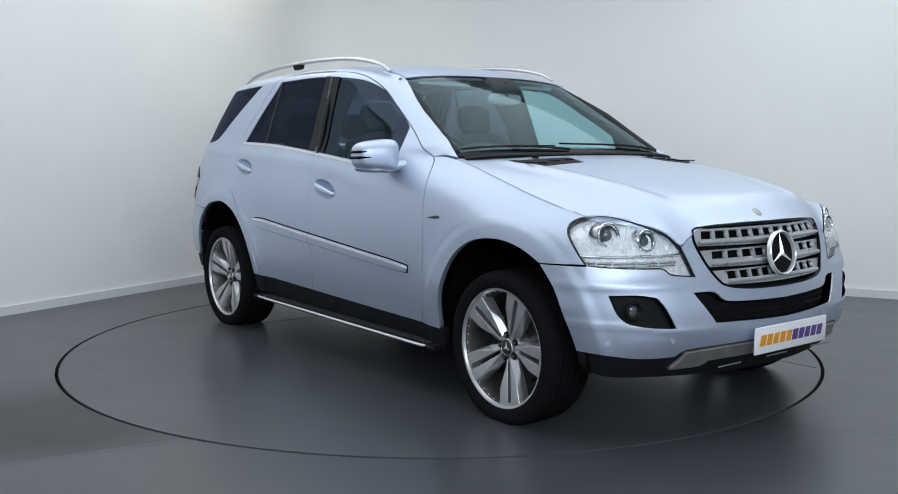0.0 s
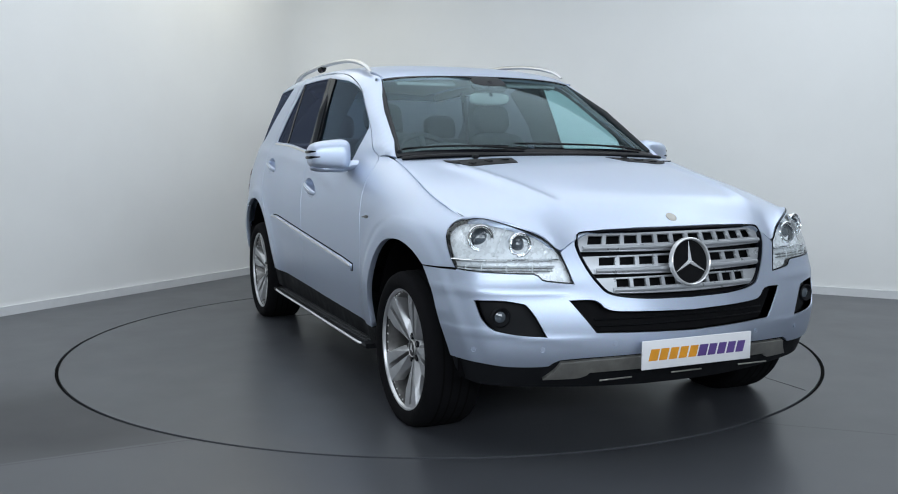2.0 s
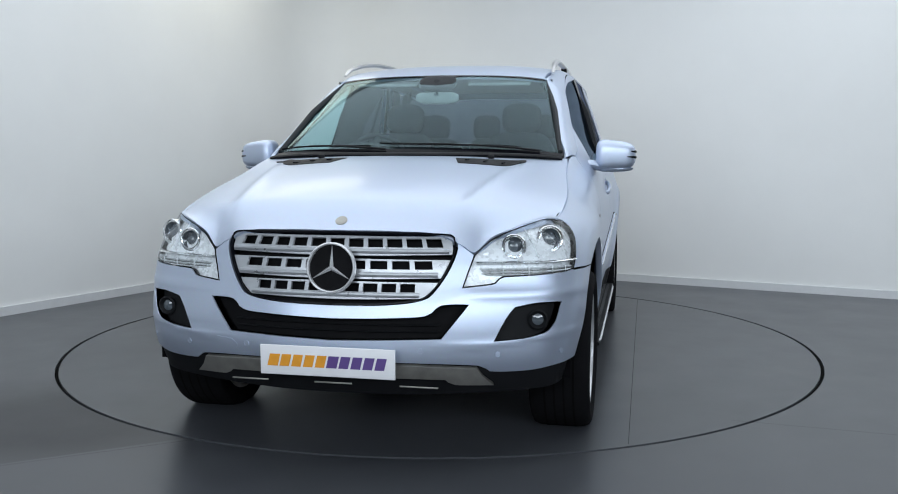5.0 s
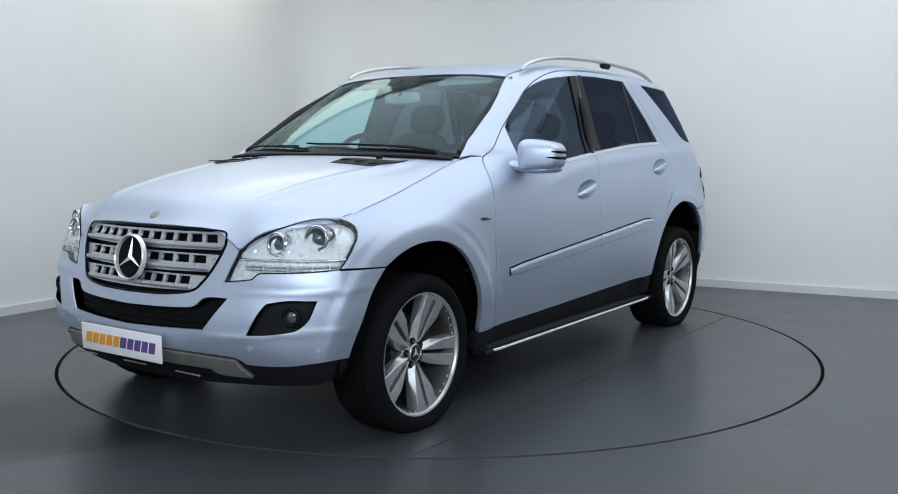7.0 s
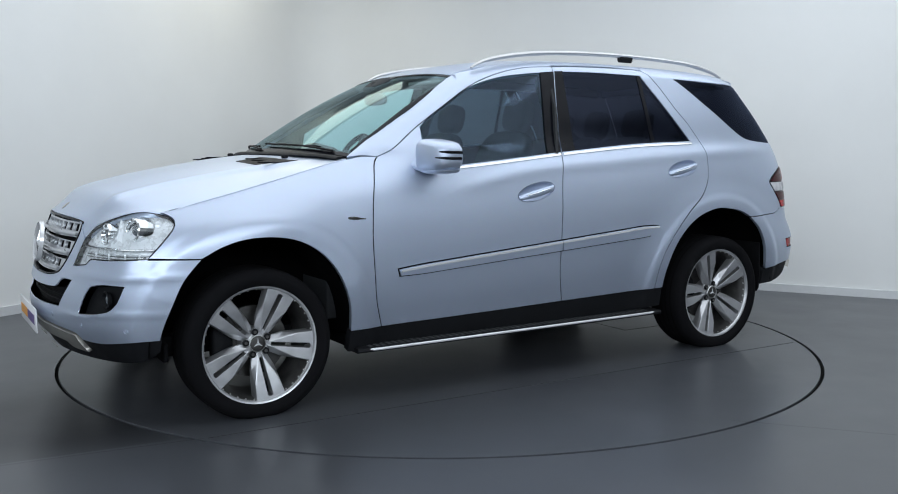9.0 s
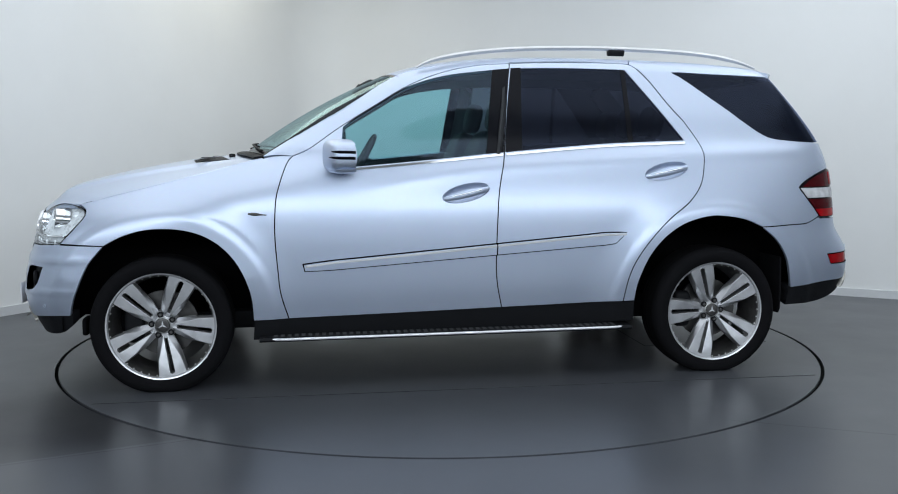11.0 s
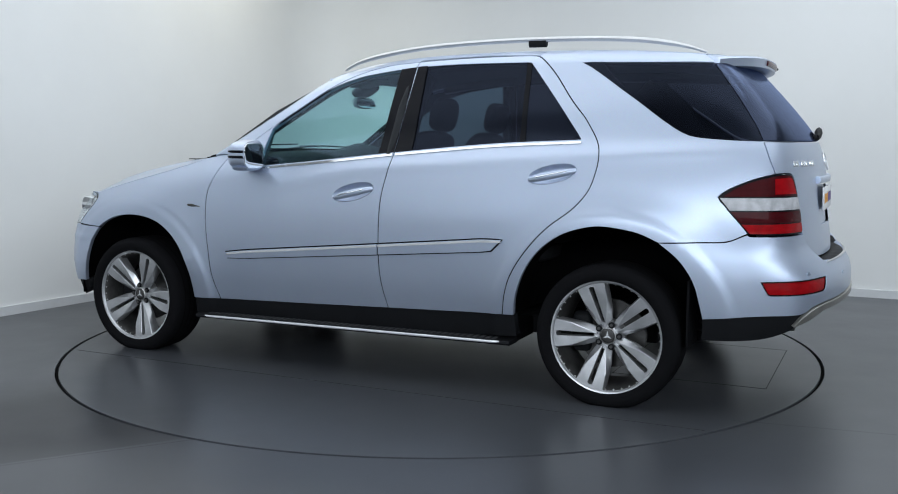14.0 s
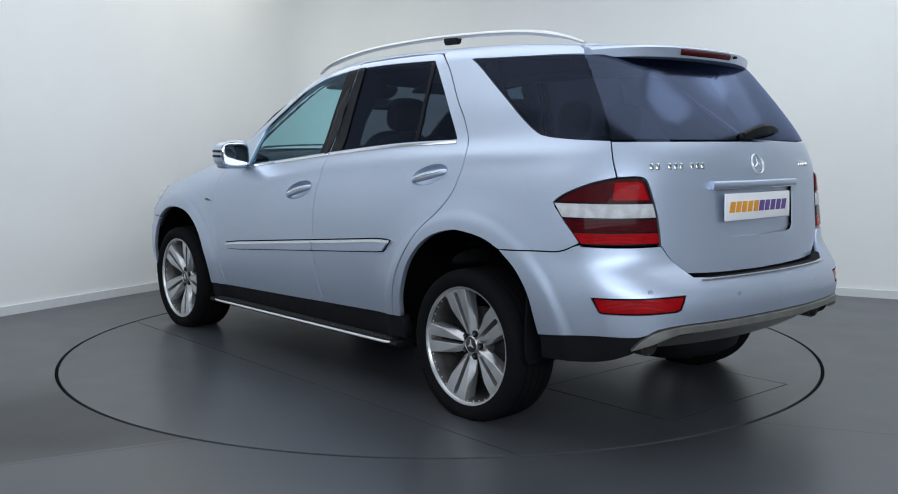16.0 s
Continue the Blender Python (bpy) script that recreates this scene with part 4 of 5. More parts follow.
def build_front():
    arch = [(1.218, .738), (1.155, .648), (1.11, .52), (1.07, .41), (1.063, .392)]
    right_half = [
        GRILLE_EDGE[::-1],
        [(.506, .860), (.532, .838), (.558, .815)],
        LAMP_F[4][::-1], LAMP_F[3][::-1], LAMP_F[2][::-1],
        [(.985, .744), (1.12, .741), (1.218, .738)], arch,
        [(1.063, .390), (.952, .386), (.79, .370), (.634, .372), (.59, .396), (.313, .408), (0, .414)]]
    left = [[(-u, v) for u, v in run[::-1]] for run in right_half[::-1]]
    fogs = [outline(*FOG), [(-u, v) for u, v in outline(*FOG)]]
    top, flank, low = INTAKE
    intake = outline(top, flank, low, [(-u, v) for u, v in low[::-1]][0:], [(-u, v) for u, v in flank[::-1]], [(-u, v) for u, v in top[::-1]])
    bumper = panel("front_bumper", outline(*right_half, *left), skin, PAINT, car, holes=[*fogs, intake], depth=.022, grid=.016)
    tray = panel("lower_intake", intake, skin, MESH, bumper, gap=0, lift=-.045, depth=-.04, grid=.06, label="black lower air intake mesh")
    for z in (.525, .55):
        pts = [skin(u, z) - Vector((.035, 0, 0)) for u in np.linspace(-.42, .42, 15)]
        part("intake_bar", sweep(pts, oval(.006, .003, 8)), BLACK, tray)
    for flip, _ in SIDES:
        sgn = -1 if flip else 1
        bez = panel("fog_lamp_bezel", outline(*FOG), body, BLACK, bumper, gap=0, lift=-.035, depth=-.032, grid=.04, flip=flip, label="black recessed fog lamp surround")
        p = body(.80, .567) - Vector((.03, 0, 0))
        m = facing((p.x, p.y * sgn, p.z), (1, .15 * sgn, 0))
        lamp = part("fog_lamp", turned(lathe([(.036, -.004), (.040, .010), (.034, .014), (.022, .003)], 32), m), BLACK, bez)
        part("lens", turned(lathe([(0, .010), (.012, .0085), (.022, .004)], 28), m), DARK_LENS, lamp, "round clear fog lamp lens")
        # parking sensors and the towing-eye cover
        for s, z in ((.93, .44), (.66, .445), (.36, .46)):
            q, n = body(s, z), (body(s + .004, z) - body(s - .004, z)).cross(Vector((0, 0, 1)))
            part("parking_sensor", turned(lathe([(0, .0015), (.009, .0015), (.0095, -.002), (.0112, -.002), (.0118, .0005), (.0118, -.004)], 20), facing((q.x, q.y * sgn, q.z), (n.x, n.y * sgn, 0))), PAINT, bumper)
    panel("tow_cover", outline([(-.50, .478), (-.43, .474)], [(-.43, .474), (-.405, .448), (-.42, .434)], [(-.47, .432), (-.505, .45)]), skin, PAINT, bumper, gap=0, lift=.0012, depth=.002)
    # black lower valance and bright skid plate
    lowr = panel("valance", outline([(-1.07, .39), (-.952, .384), (-.79, .368), (-.634, .37), (-.59, .393), (-.3, .404), (0, .41), (.3, .404), (.59, .393), (.634, .37), (.79, .368), (.952, .384), (1.07, .39)], [(1.05, .335), (.95, .29), (.7, .275), (.4, .265), (0, .262), (-.4, .265), (-.7, .275), (-.95, .29), (-1.05, .335)]), skin, BLACK, bumper, gap=.001, lift=-.012, depth=.08, label="black lower valance")
    panel("skid_plate", outline([(-.585, .388), (-.3, .402), (0, .405), (.3, .402), (.585, .388)], [(.585, .388), (.612, .352), (.655, .318)], [(.655, .318), (.50, .322), (.46, .344)], [(.46, .344), (.2, .352), (0, .354), (-.2, .352), (-.46, .344)], [(-.46, .344), (-.50, .322), (-.655, .318)], [(-.655, .318), (-.612, .352), (-.585, .388)]), skin, SKID, bumper, gap=0, lift=.006, depth=.02, label="brushed metal skid plate")
    for y in (-.34, 0, .34):
        part("valance_strip", turned(box(.004, .15, .006, .001), Matrix.Translation((2.235, y, .318))), SKID, bumper)
    plate(bumper, .534, .115, facing((2.301, 0, .415), (1, 0, -.02)))
    # grille: dark well, three pierced slats, frame and emblem
    edge = [(u - .004, v) for u, v in GRILLE_EDGE]
    rim = outline([(-.505, .878), (-.495, .886), (-.46, .892), (-.3, .897), (0, .899), (.3, .897), (.46, .892), (.495, .886), (.505, .878)], edge, [(-u, v) for u, v in edge[::-1]])
    gr = panel("grille", rim, skin, MESH, car, gap=.003, lift=-.06, depth=-.055, grid=.06, label="silver slatted radiator grille")
    inner = shrink(rim, .013)
    panel("grille_frame", rim, skin, GLOSS_BLACK, gr, holes=[shrink(rim, .007)], gap=.001, lift=.001, depth=.03, grid=.05, label="thin black grille frame")
    side_at = table([(.63, .30), (.65, .345), (.685, .392), (.73, .425), (.77, .452), (.84, .490), (.89, .497)])
    for z0, z1, h0, h1, n in ((.816, .884, .846, .874, 11), (.729, .797, .764, .789, 9), (.655, .713, .681, .705, 9)):
        zs = np.linspace(z0, z1, 4)
        r = [(side_at(z) - .006, z) for z in zs]
        loop = outline([(-u, v) for u, v in r[::-1]], [(-r[0][0], z0), (0, z0 - .006), (r[0][0], z0)], r, [(r[-1][0], z1), (0, z1 + .003), (-r[-1][0], z1)])
        w = side_at(z0) * 2 - .05
        cell = w / n
        holes = []
        for k in range(n):
            c = -w / 2 + cell * (k + .5)
            a = cell * .385
            holes.append([(c - a, h0 - .003), (c + a, h0 - .003), (c + a, h1 + .003), (c - a, h1 + .003)])
        sl = panel("slat", loop, skin, GRILLE, gr, holes=holes, gap=.0005, lift=-.012, depth=.013, grid=.03)
        pts = [skin(u, z0 + .010) + Vector((-.002, 0, 0)) for u in np.linspace(-r[0][0] + .01, r[0][0] - .01, 21)]
        part("slat_edge", sweep(pts, oval(.008, .009, 8)), GRILLE, sl)
    star(gr, facing((2.232, 0, .764), (1, 0, .16)), .098, True, .016)


def build_headlight(flip):
    sgn = -1 if flip else 1
    loop = outline(*LAMP_F)
    lamp = panel("headlight", loop, body, BOWL, car, gap=.002, lift=-.024, depth=-.022, grid=.03, flip=flip, label="clear headlight with twin round lenses")
    panel("gasket", loop, body, GLOSS_BLACK, lamp, holes=[shrink(loop, .0028)], gap=.0005, lift=.001, depth=.005, flip=flip, label="thin black lamp seal")
    panel("lens_cover", shrink(loop, .003), body, CLEAR, lamp, gap=0, lift=.002, depth=0, flip=flip, label="clear lens cover")
    for s, z, r, name in ((.895, .866, .05, "low beam"), (.725, .843, .045, "high beam")):
        q = body(s, z)
        n = Vector((1, .32 if s > .8 else .12, .12))
        p = Vector((q.x, q.y, q.z)) - n.normalized() * .052
        m = facing((p.x, p.y * sgn, p.z), (n.x, n.y * sgn, n.z))
        bowl = part("projector", turned(lathe([(r * .6, .01), (r * .74, .034), (r * .80, .046), (r * .86, .040), (r * .93, .040), (r, .048), (r * 1.07, .044), (r * 1.12, -.02)], 40), m), CHROME, lamp, "bright ring of a round projector")
        part("lens", turned(lathe([(0, .042), (r * .35, .039), (r * .6, .026), (r * .72, .012)], 32), m), DARK_LENS, bowl, "dark round projector lens")
    # stepped reflector band under the lenses
    for k in range(3):
        z = .757 - .011 * k
        us = np.linspace(.57 + .01 * k, .965, 14)
        pts = [body(u, z - (.03 if u < .64 else 0) * 0) - Vector((.028, .006, 0)) for u in us]
        part("indicator_bar", sweep([(p.x, p.y * sgn, p.z) for p in pts], oval(.010, .004, 8)), BOWL, lamp)
    # dark lines between the bars, short upright ribs across them and a fin between the lenses
    for z in (.7515, .7405):
        pts = [body(u, z) - Vector((.020, .004, 0)) for u in np.linspace(.575, .96, 14)]
        part("shadow_line", sweep([(p.x, p.y * sgn, p.z) for p in pts], oval(.002, .0016, 6)), DISC, lamp, "dark line between reflector bars")
    for u in (.66, .76, .86, .93):
        p = body(u, .748) - Vector((.019, .004, 0))
        part("reflector_rib", box(.010, .004, .034, .001, (p.x, p.y * sgn, p.z)), BOWL, lamp)
    fin = [body(u, z) - Vector((.030, .006, 0)) for u, z in ((.812, .795), (.808, .85), (.80, .905))]
    part("reflector_fin", sweep([(p.x, p.y * sgn, p.z) for p in fin], oval(.016, .004, 8), up=(0, 1, 0)), BOWL, lamp)
    pts = [body(u, .783) - Vector((.02, .004, 0)) for u in np.linspace(.56, .99, 16)]
    part("reflector_shelf", sweep([(p.x, p.y * sgn, p.z) for p in pts], oval(.022, .005, 10)), CHROME, lamp)
    q = body(.60, .80) - Vector((.05, .01, 0))
    part("side_reflector", turned(rounded(.05, .05, .06), Matrix.Translation((q.x, q.y * sgn, q.z))), BOWL, lamp)
    q = body(.99, .86) - Vector((.04, .05, 0))
    part("side_reflector", turned(rounded(.05, .05, .09), Matrix.Translation((q.x, q.y * sgn, q.z))), BOWL, lamp)


def build_tail_light(flip):
    loop = outline(*LAMP_R)
    lamp = panel("tail_light", loop, tail_skin, GLOSS_BLACK, car, gap=.002, lift=.001, depth=.03, flip=flip, label="red tail light with a white band")

    def band(hi, lo):
        out = []
        for v in (hi, lo):
            a, b = cut(v)
            row = [(a + (b - a) * k / 8, v) for k in range(9)]
            out.append(row if v == hi else row[::-1])
        return outline(*out)

    def cut(v):
        us = [u0 + (u1 - u0) * (v - v0) / (v1 - v0) for (u0, v0), (u1, v1) in zip(loop, loop[1:] + loop[:1]) if (v0 > v) != (v1 > v)]
        return min(us) + .006, max(us) - .006
    top = outline([(5.0, 1.006), (5.06, 1.04), (5.14, 1.068), (5.252, 1.090), (5.335, 1.092), (5.368, 1.082), (5.392, 1.048), (5.413, 1.004)], [(5.413, 1.002), (5.0, 1.001)])
    panel("lens", top, tail_skin, DARK_RED, lamp, gap=.0005, lift=.006, depth=.006, flip=flip, label="smoked dark red lens")
    panel("lens", outline([(5.24, 1.010), (5.24, 1.078)], [(5.335, 1.084), (5.36, 1.078), (5.38, 1.045), (5.40, 1.010)]), tail_skin, RED, lamp, gap=.0005, lift=.008, depth=.003, flip=flip, label="bright red lens")
    panel("lens", band(.996, .940), tail_skin, WHITE_LENS, lamp, gap=.001, lift=.006, depth=.006, flip=flip, label="clear white lens band")
    a, b = cut(.97)
    panel("reversing_lens", outline([(5.22, .988), (b - .012, .988)], [(b - .006, .948), (5.22, .948)]), tail_skin, WHITE_LENS, lamp, gap=.001, lift=.008, depth=.003, flip=flip)
    panel("lens", band(.935, .884), tail_skin, DARK_RED, lamp, gap=.001, lift=.006, depth=.006, flip=flip, label="smoked dark red lens")
    panel("lens", band(.881, .838), tail_skin, RED, lamp, gap=.001, lift=.006, depth=.006, flip=flip, label="bright red lens")


def build_rear():
    half = [[(5.209, 1.243), (5.222, 1.17), (5.247, 1.102)], [(5.252, 1.100), (5.34, 1.103), (5.379, 1.091), (5.405, 1.05), (5.442, .963), (5.458, .875), (5.460, .832)], [(5.460, .830), (5.51, .765), (5.567, .709)], [(5.567, .709), (5.76, .700), (TOTAL, .696)]]
    right = [[(2 * TOTAL - u, v) for u, v in run[::-1]] for run in half[::-1]]
    top = [(2 * TOTAL - 5.209, 1.243), (TOTAL, 1.246), (5.209, 1.243)]
    well = outline(mirrored([(TOTAL - .30, .87), (TOTAL - .28, .852), (TOTAL - .2, .846), (TOTAL, .845)], TOTAL), [(TOTAL + .325, 1.045), (TOTAL, 1.05), (TOTAL - .325, 1.045)])
    hatch = panel("tailgate", outline(*half, *right, top), tail_skin, PAINT, car, holes=[well], grid=.032)
    panel("plate_recess", well, tail_skin, PAINT, hatch, gap=-.003, lift=-.016, depth=-.014, grid=.03)
    pts = [tail_skin(u, 1.062) + Vector((-.006, 0, 0)) for u in np.linspace(TOTAL - .345, TOTAL + .345, 21)]
    part("handle_bar", sweep(pts, oval(.016, .017, 12, 3.0)), PAINT, hatch)
    part("handle_strip", sweep([p + Vector((-.010, 0, -.017)) for p in pts], oval(.004, .003, 8)), CHROME, hatch, "bright strip under the handle")
    plate(hatch, .52, .115, facing((-2.341, .01, .968), (-1, 0, .03)))
    star(hatch, facing((-2.322, 0, 1.148), (-1, 0, .3)), .046, False, .007)
    # model badges as plain chrome bars
    for s0, n, w in ((5.49, 10, .0225), (TOTAL + .55, 5, .018)):
        for k in range(n):
            if n == 10 and k in (2, 6):
                continue
            u = s0 - .09 + k * (w + .010)
            q = tail_skin(u, 1.143)
            nn = (tail_skin(u + .004, 1.143) - tail_skin(u - .004, 1.143)).cross(tail_skin(u, 1.147) - tail_skin(u, 1.139))
            part("badge_bar", turned(box(w * .8, .005, .026, .002), facing(q + nn.normalized() * .003, nn)), CHROME, hatch)
    # rear window, its wiper and the spoiler with the brake light
    glass = outline([(5.211, 1.25), (5.213, 1.4), (5.216, 1.6)], [(5.216, 1.612), (5.6, 1.617), (TOTAL, 1.618), (2 * TOTAL - 5.6, 1.617), (2 * TOTAL - 5.216, 1.612)], [(2 * TOTAL - 5.216, 1.6), (2 * TOTAL - 5.213, 1.4), (2 * TOTAL - 5.211, 1.25)], [(2 * TOTAL - 5.211, 1.25), (TOTAL, 1.252), (5.211, 1.25)])
    panel("rear_window", glass, tail_skin, REAR_GLASS, hatch, gap=.001, lift=-.002, depth=.006, label="dark privacy rear window")
    a, b = tail_skin(TOTAL - .06, 1.266) + Vector((-.012, 0, .0)), tail_skin(TOTAL + .32, 1.295) + Vector((-.012, 0, 0))
    wiper = part("rear_wiper", sweep([a.lerp(b, t) + Vector((-.012 * math.sin(math.pi * t), 0, .015 * math.sin(math.pi * t))) for t in np.linspace(0, 1, 9)], oval(.014, .022, 8), taper=lambda t: .5 + .75 * math.sin(math.pi * min(t * .9 + .1, 1))), BLACK, hatch, "black rear wiper")
    part("pivot", turned(lathe([(0, .012), (.014, .010), (.018, .004), (.018, -.004)], 20), facing(a + Vector((.01, 0, 0)), (-1, 0, .4))), BLACK, wiper)
    ys = np.linspace(-.60, .60, 29)
    bm = bmesh.new()
    rows = []
    for y in ys:
        v = abs(y) / .60
        drop, pull = .024 * v**3, .17 * v**2.6
        back = -2.06 + pull
        xt = -1.825 - .035 * (1 - v * v)
        shut = 1.0 if abs(v) < .999 else .6
        z0 = 1.677 - .027 * v**2.5
        sec = [(xt, z0), ((xt + back) / 2, z0 - .012 * shut), (back + .02, 1.664 - drop), (back, 1.654 - drop), (back + .008, 1.612 - drop * .6), (back + .03, 1.605 - drop * .6), (-1.99 + .12 * v**2.5, 1.606 - drop * .5), (xt, 1.60 - drop * .5)]
        rows.append([bm.verts.new((x, y, z)) for x, z in sec])
    for p, q in zip(rows, rows[1:]):
        for j in range(8):
            bm.faces.new((p[j], p[(j + 1) % 8], q[(j + 1) % 8], q[j]))
    bm.faces.new(rows[0])
    bm.faces.new(rows[-1])
    bmesh.ops.recalc_face_normals(bm, faces=bm.faces)
    spoiler = part("roof_spoiler", smooth(bm, 45), PAINT, car)
    joint = [(-1.825 - .035 * (1 - (y / .60) ** 2), y, 1.6775 - .027 * abs(y / .60) ** 2.5) for y in np.linspace(-.595, .595, 25)]
    part("spoiler_seal", sweep(joint, oval(.003, .002, 6)), GAP, spoiler, "black rubber seal before the spoiler")
    pts = [(-2.056 + .17 * (abs(y) / .60) ** 2.6, y, 1.636) for y in np.linspace(-.19, .19, 13)]
    part("brake_light", sweep(pts, oval(.008, .015, 10)), DARK_RED, spoiler, "dark red high brake light")
    part("washer_jet", box(.02, .02, .012, .004, (-2.045, -.24, 1.637)), BLACK, spoiler)
    # bumper
    half = [[(4.69, .79), (4.875, .797), (5.0, .802), (5.068, .826), (5.10, .836)], [(5.105, .828), (5.311, .826), (5.455, .827)], [(5.460, .824), (5.51, .758), (5.567, .703)], [(5.567, .703), (5.76, .693), (TOTAL, .689)]]
    low = [(4.845, .449), (5.077, .470), (5.27, .478), (5.34, .505), (5.45, .518), (5.64, .520), (TOTAL, .524)]
    loop = outline(*half, *[[(2 * TOTAL - u, v) for u, v in run[::-1]] for run in half[::-1]], [(2 * TOTAL - u, v) for u, v in ARCH_R2], mirrored(low, TOTAL)[::-1], ARCH_R2[::-1])
    refl = outline([(5.085, .626), (5.28, .632), (5.484, .636)], [(5.484, .636), (5.45, .582)], [(5.43, .575), (5.27, .570), (5.12, .568)], [(5.108, .572), (5.085, .626)])
    bumper = panel("rear_bumper", loop, skin, PAINT, car, holes=[refl, [(2 * TOTAL - u, v) for u, v in refl]], grid=.02, depth=.02)
    # shelf between bumper and tailgate
    bm = bmesh.new()
    us = np.linspace(5.47, 2 * TOTAL - 5.47, 33)
    up, dn = [], []
    for u in us:
        z = .703 if 5.56 < u < 2 * TOTAL - 5.56 else .74
        q, w = tail_skin(u, z), skin(u, z - .016)
        up.append(bm.verts.new(q + Vector((.02, 0, -.012))))
        dn.append(bm.verts.new(w + Vector((.002, 0, -.002))))
    for k in range(len(us) - 1):
        bm.faces.new((up[k], up[k + 1], dn[k + 1], dn[k]))
    part("bumper_shelf", smooth(bm), BLACK, bumper, "dark load sill on the bumper")
    strip = [skin(u, .688) + Vector((-.004, 0, .004)) for u in np.linspace(5.6, 2 * TOTAL - 5.6, 21)]
    part("sill_strip", sweep(strip, oval(.006, .004, 8)), SATIN, bumper, "bright load sill strip")
    for flip, _ in SIDES:
        panel("reflector", refl, body, RED, bumper, gap=.003, lift=-.006, depth=-.003, flip=flip, label="long red bumper reflector")
        panel("reflector_bezel", refl, body, GLOSS_BLACK, bumper, gap=0, lift=-.010, depth=-.009, flip=flip)
        for s, z in ((5.33, .655), (5.78, .62)):
            q, n = body(s, z), (body(s + .004, z) - body(s - .004, z)).cross(Vector((0, 0, 1)))
            sg = -1 if flip else 1
            part("parking_sensor", turned(lathe([(0, .0015), (.009, .0015), (.0095, -.002), (.0112, -.002), (.0118, .0005), (.0118, -.004)], 20), facing((q.x, q.y * sg, q.z), (n.x, n.y * sg, 0))), PAINT, bumper)
    panel("valance", outline(mirrored([(4.845, .449), (5.077, .468), (5.27, .476), (5.34, .50), (5.64, .516), (TOTAL, .52)], TOTAL), [(2 * TOTAL - 4.86, .345), (2 * TOTAL - 5.10, .355), (2 * TOTAL - 5.24, .40), (2 * TOTAL - 5.36, .465), (TOTAL, .488), (5.36, .465), (5.24, .40), (5.10, .355), (4.86, .345)]), skin, BLACK, bumper, gap=0, lift=-.014, depth=.08, label="black lower valance")
    panel("skid_plate", outline(mirrored([(5.27, .462), (5.34, .498), (5.45, .514), (5.64, .516), (TOTAL, .52)], TOTAL), mirrored([(5.235, .425), (5.33, .455), (5.42, .482), (5.5, .487), (5.7, .489), (TOTAL, .492)], TOTAL)[::-1]), skin, SKID, bumper, gap=0, lift=.008, depth=.025, label="brushed metal rear skid plate")
    # its underside slopes forward under the tail
    def under(s, z):
        p = skin(s, .492)
        return Vector((p.x + (.492 - z) * 1.7, p.y * (1 - (.492 - z) * .5), z))
    panel("skid_underside", outline(mirrored([(5.40, .480), (5.5, .487), (TOTAL, .492)], TOTAL), mirrored([(5.34, .41), (5.6, .40), (TOTAL, .39)], TOTAL)[::-1]), under, SKID, bumper, gap=0, depth=.01, grid=.05, label="shaded underside of the skid plate")
    for y in (-.66, .66):
        part("exhaust_tip", turned(lathe([(.038, -.10), (.048, -.1), (.05, .05), (.046, .055), (.042, .04), (.040, -.08)], 24), Matrix.Translation((-2.195, y, .425)) @ Matrix.Diagonal((1.35, 1, .85, 1)) @ pose(0, 0, 0, 0, 0, 90)), RIM, bumper, "oval exhaust tip")


def build_screen():
    edge = outline([(-.785, 0), (0, 0), (.785, 0)], [(.785, 0), (.785, .8)], [(.785, .8), (0, .8), (-.785, .8)], [(-.785, .8), (-.785, 0)])
    clear = outline([(-.762, .03), (0, .03), (.762, .03)], [(.762, .03), (.762, .75), (.735, .778)], [(.735, .778), (.14, .782), (.11, .735), (.05, .72), (-.05, .72), (-.11, .735), (-.14, .782), (-.735, .778)], [(-.735, .778), (-.762, .75), (-.762, .03)])
    ws = panel("windscreen", shrink(edge, .004), screen_skin, SCREEN, car, gap=0, lift=.0, depth=0, grid=.05, label="lightly tinted windscreen with a black border")
    panel("screen_border", edge, screen_skin, GLOSS_BLACK, ws, holes=[clear], gap=.002, lift=.002, depth=.008, grid=.05, label="black glass border")
    cowl = [screen_skin(u, .005) + Vector((.03, 0, -.012)) for u in np.linspace(-.76, .76, 25)]
    part("cowl", sweep(cowl, oval(.04, .012, 10)), BLACK, car, "black plastic cowl under the windscreen")
    # two wipers at rest along the screen's foot
    for pivot, tip in (((.66, .02), (-.10, .055)), ((-.12, .015), (-.70, .045))):
        pts = [screen_skin(pivot[0] + (tip[0] - pivot[0]) * t, pivot[1] + (tip[1] - pivot[1]) * t) + Vector((.008, 0, .008 + .008 * math.sin(math.pi * t))) for t in np.linspace(0, 1, 17)]
        w = part("wiper", sweep(pts, oval(.006, .0045, 8), taper=lambda t: 1.3 - .5 * t), BLACK, car)
        blade = [screen_skin(pivot[0] + (tip[0] - pivot[0]) * t, .035 + (tip[1] - .035) * t) + Vector((.006, 0, .010)) for t in np.linspace(.15, 1.08, 17)]
        part("blade", sweep(blade, oval(.003, .0045, 8)), RUBBER, w)


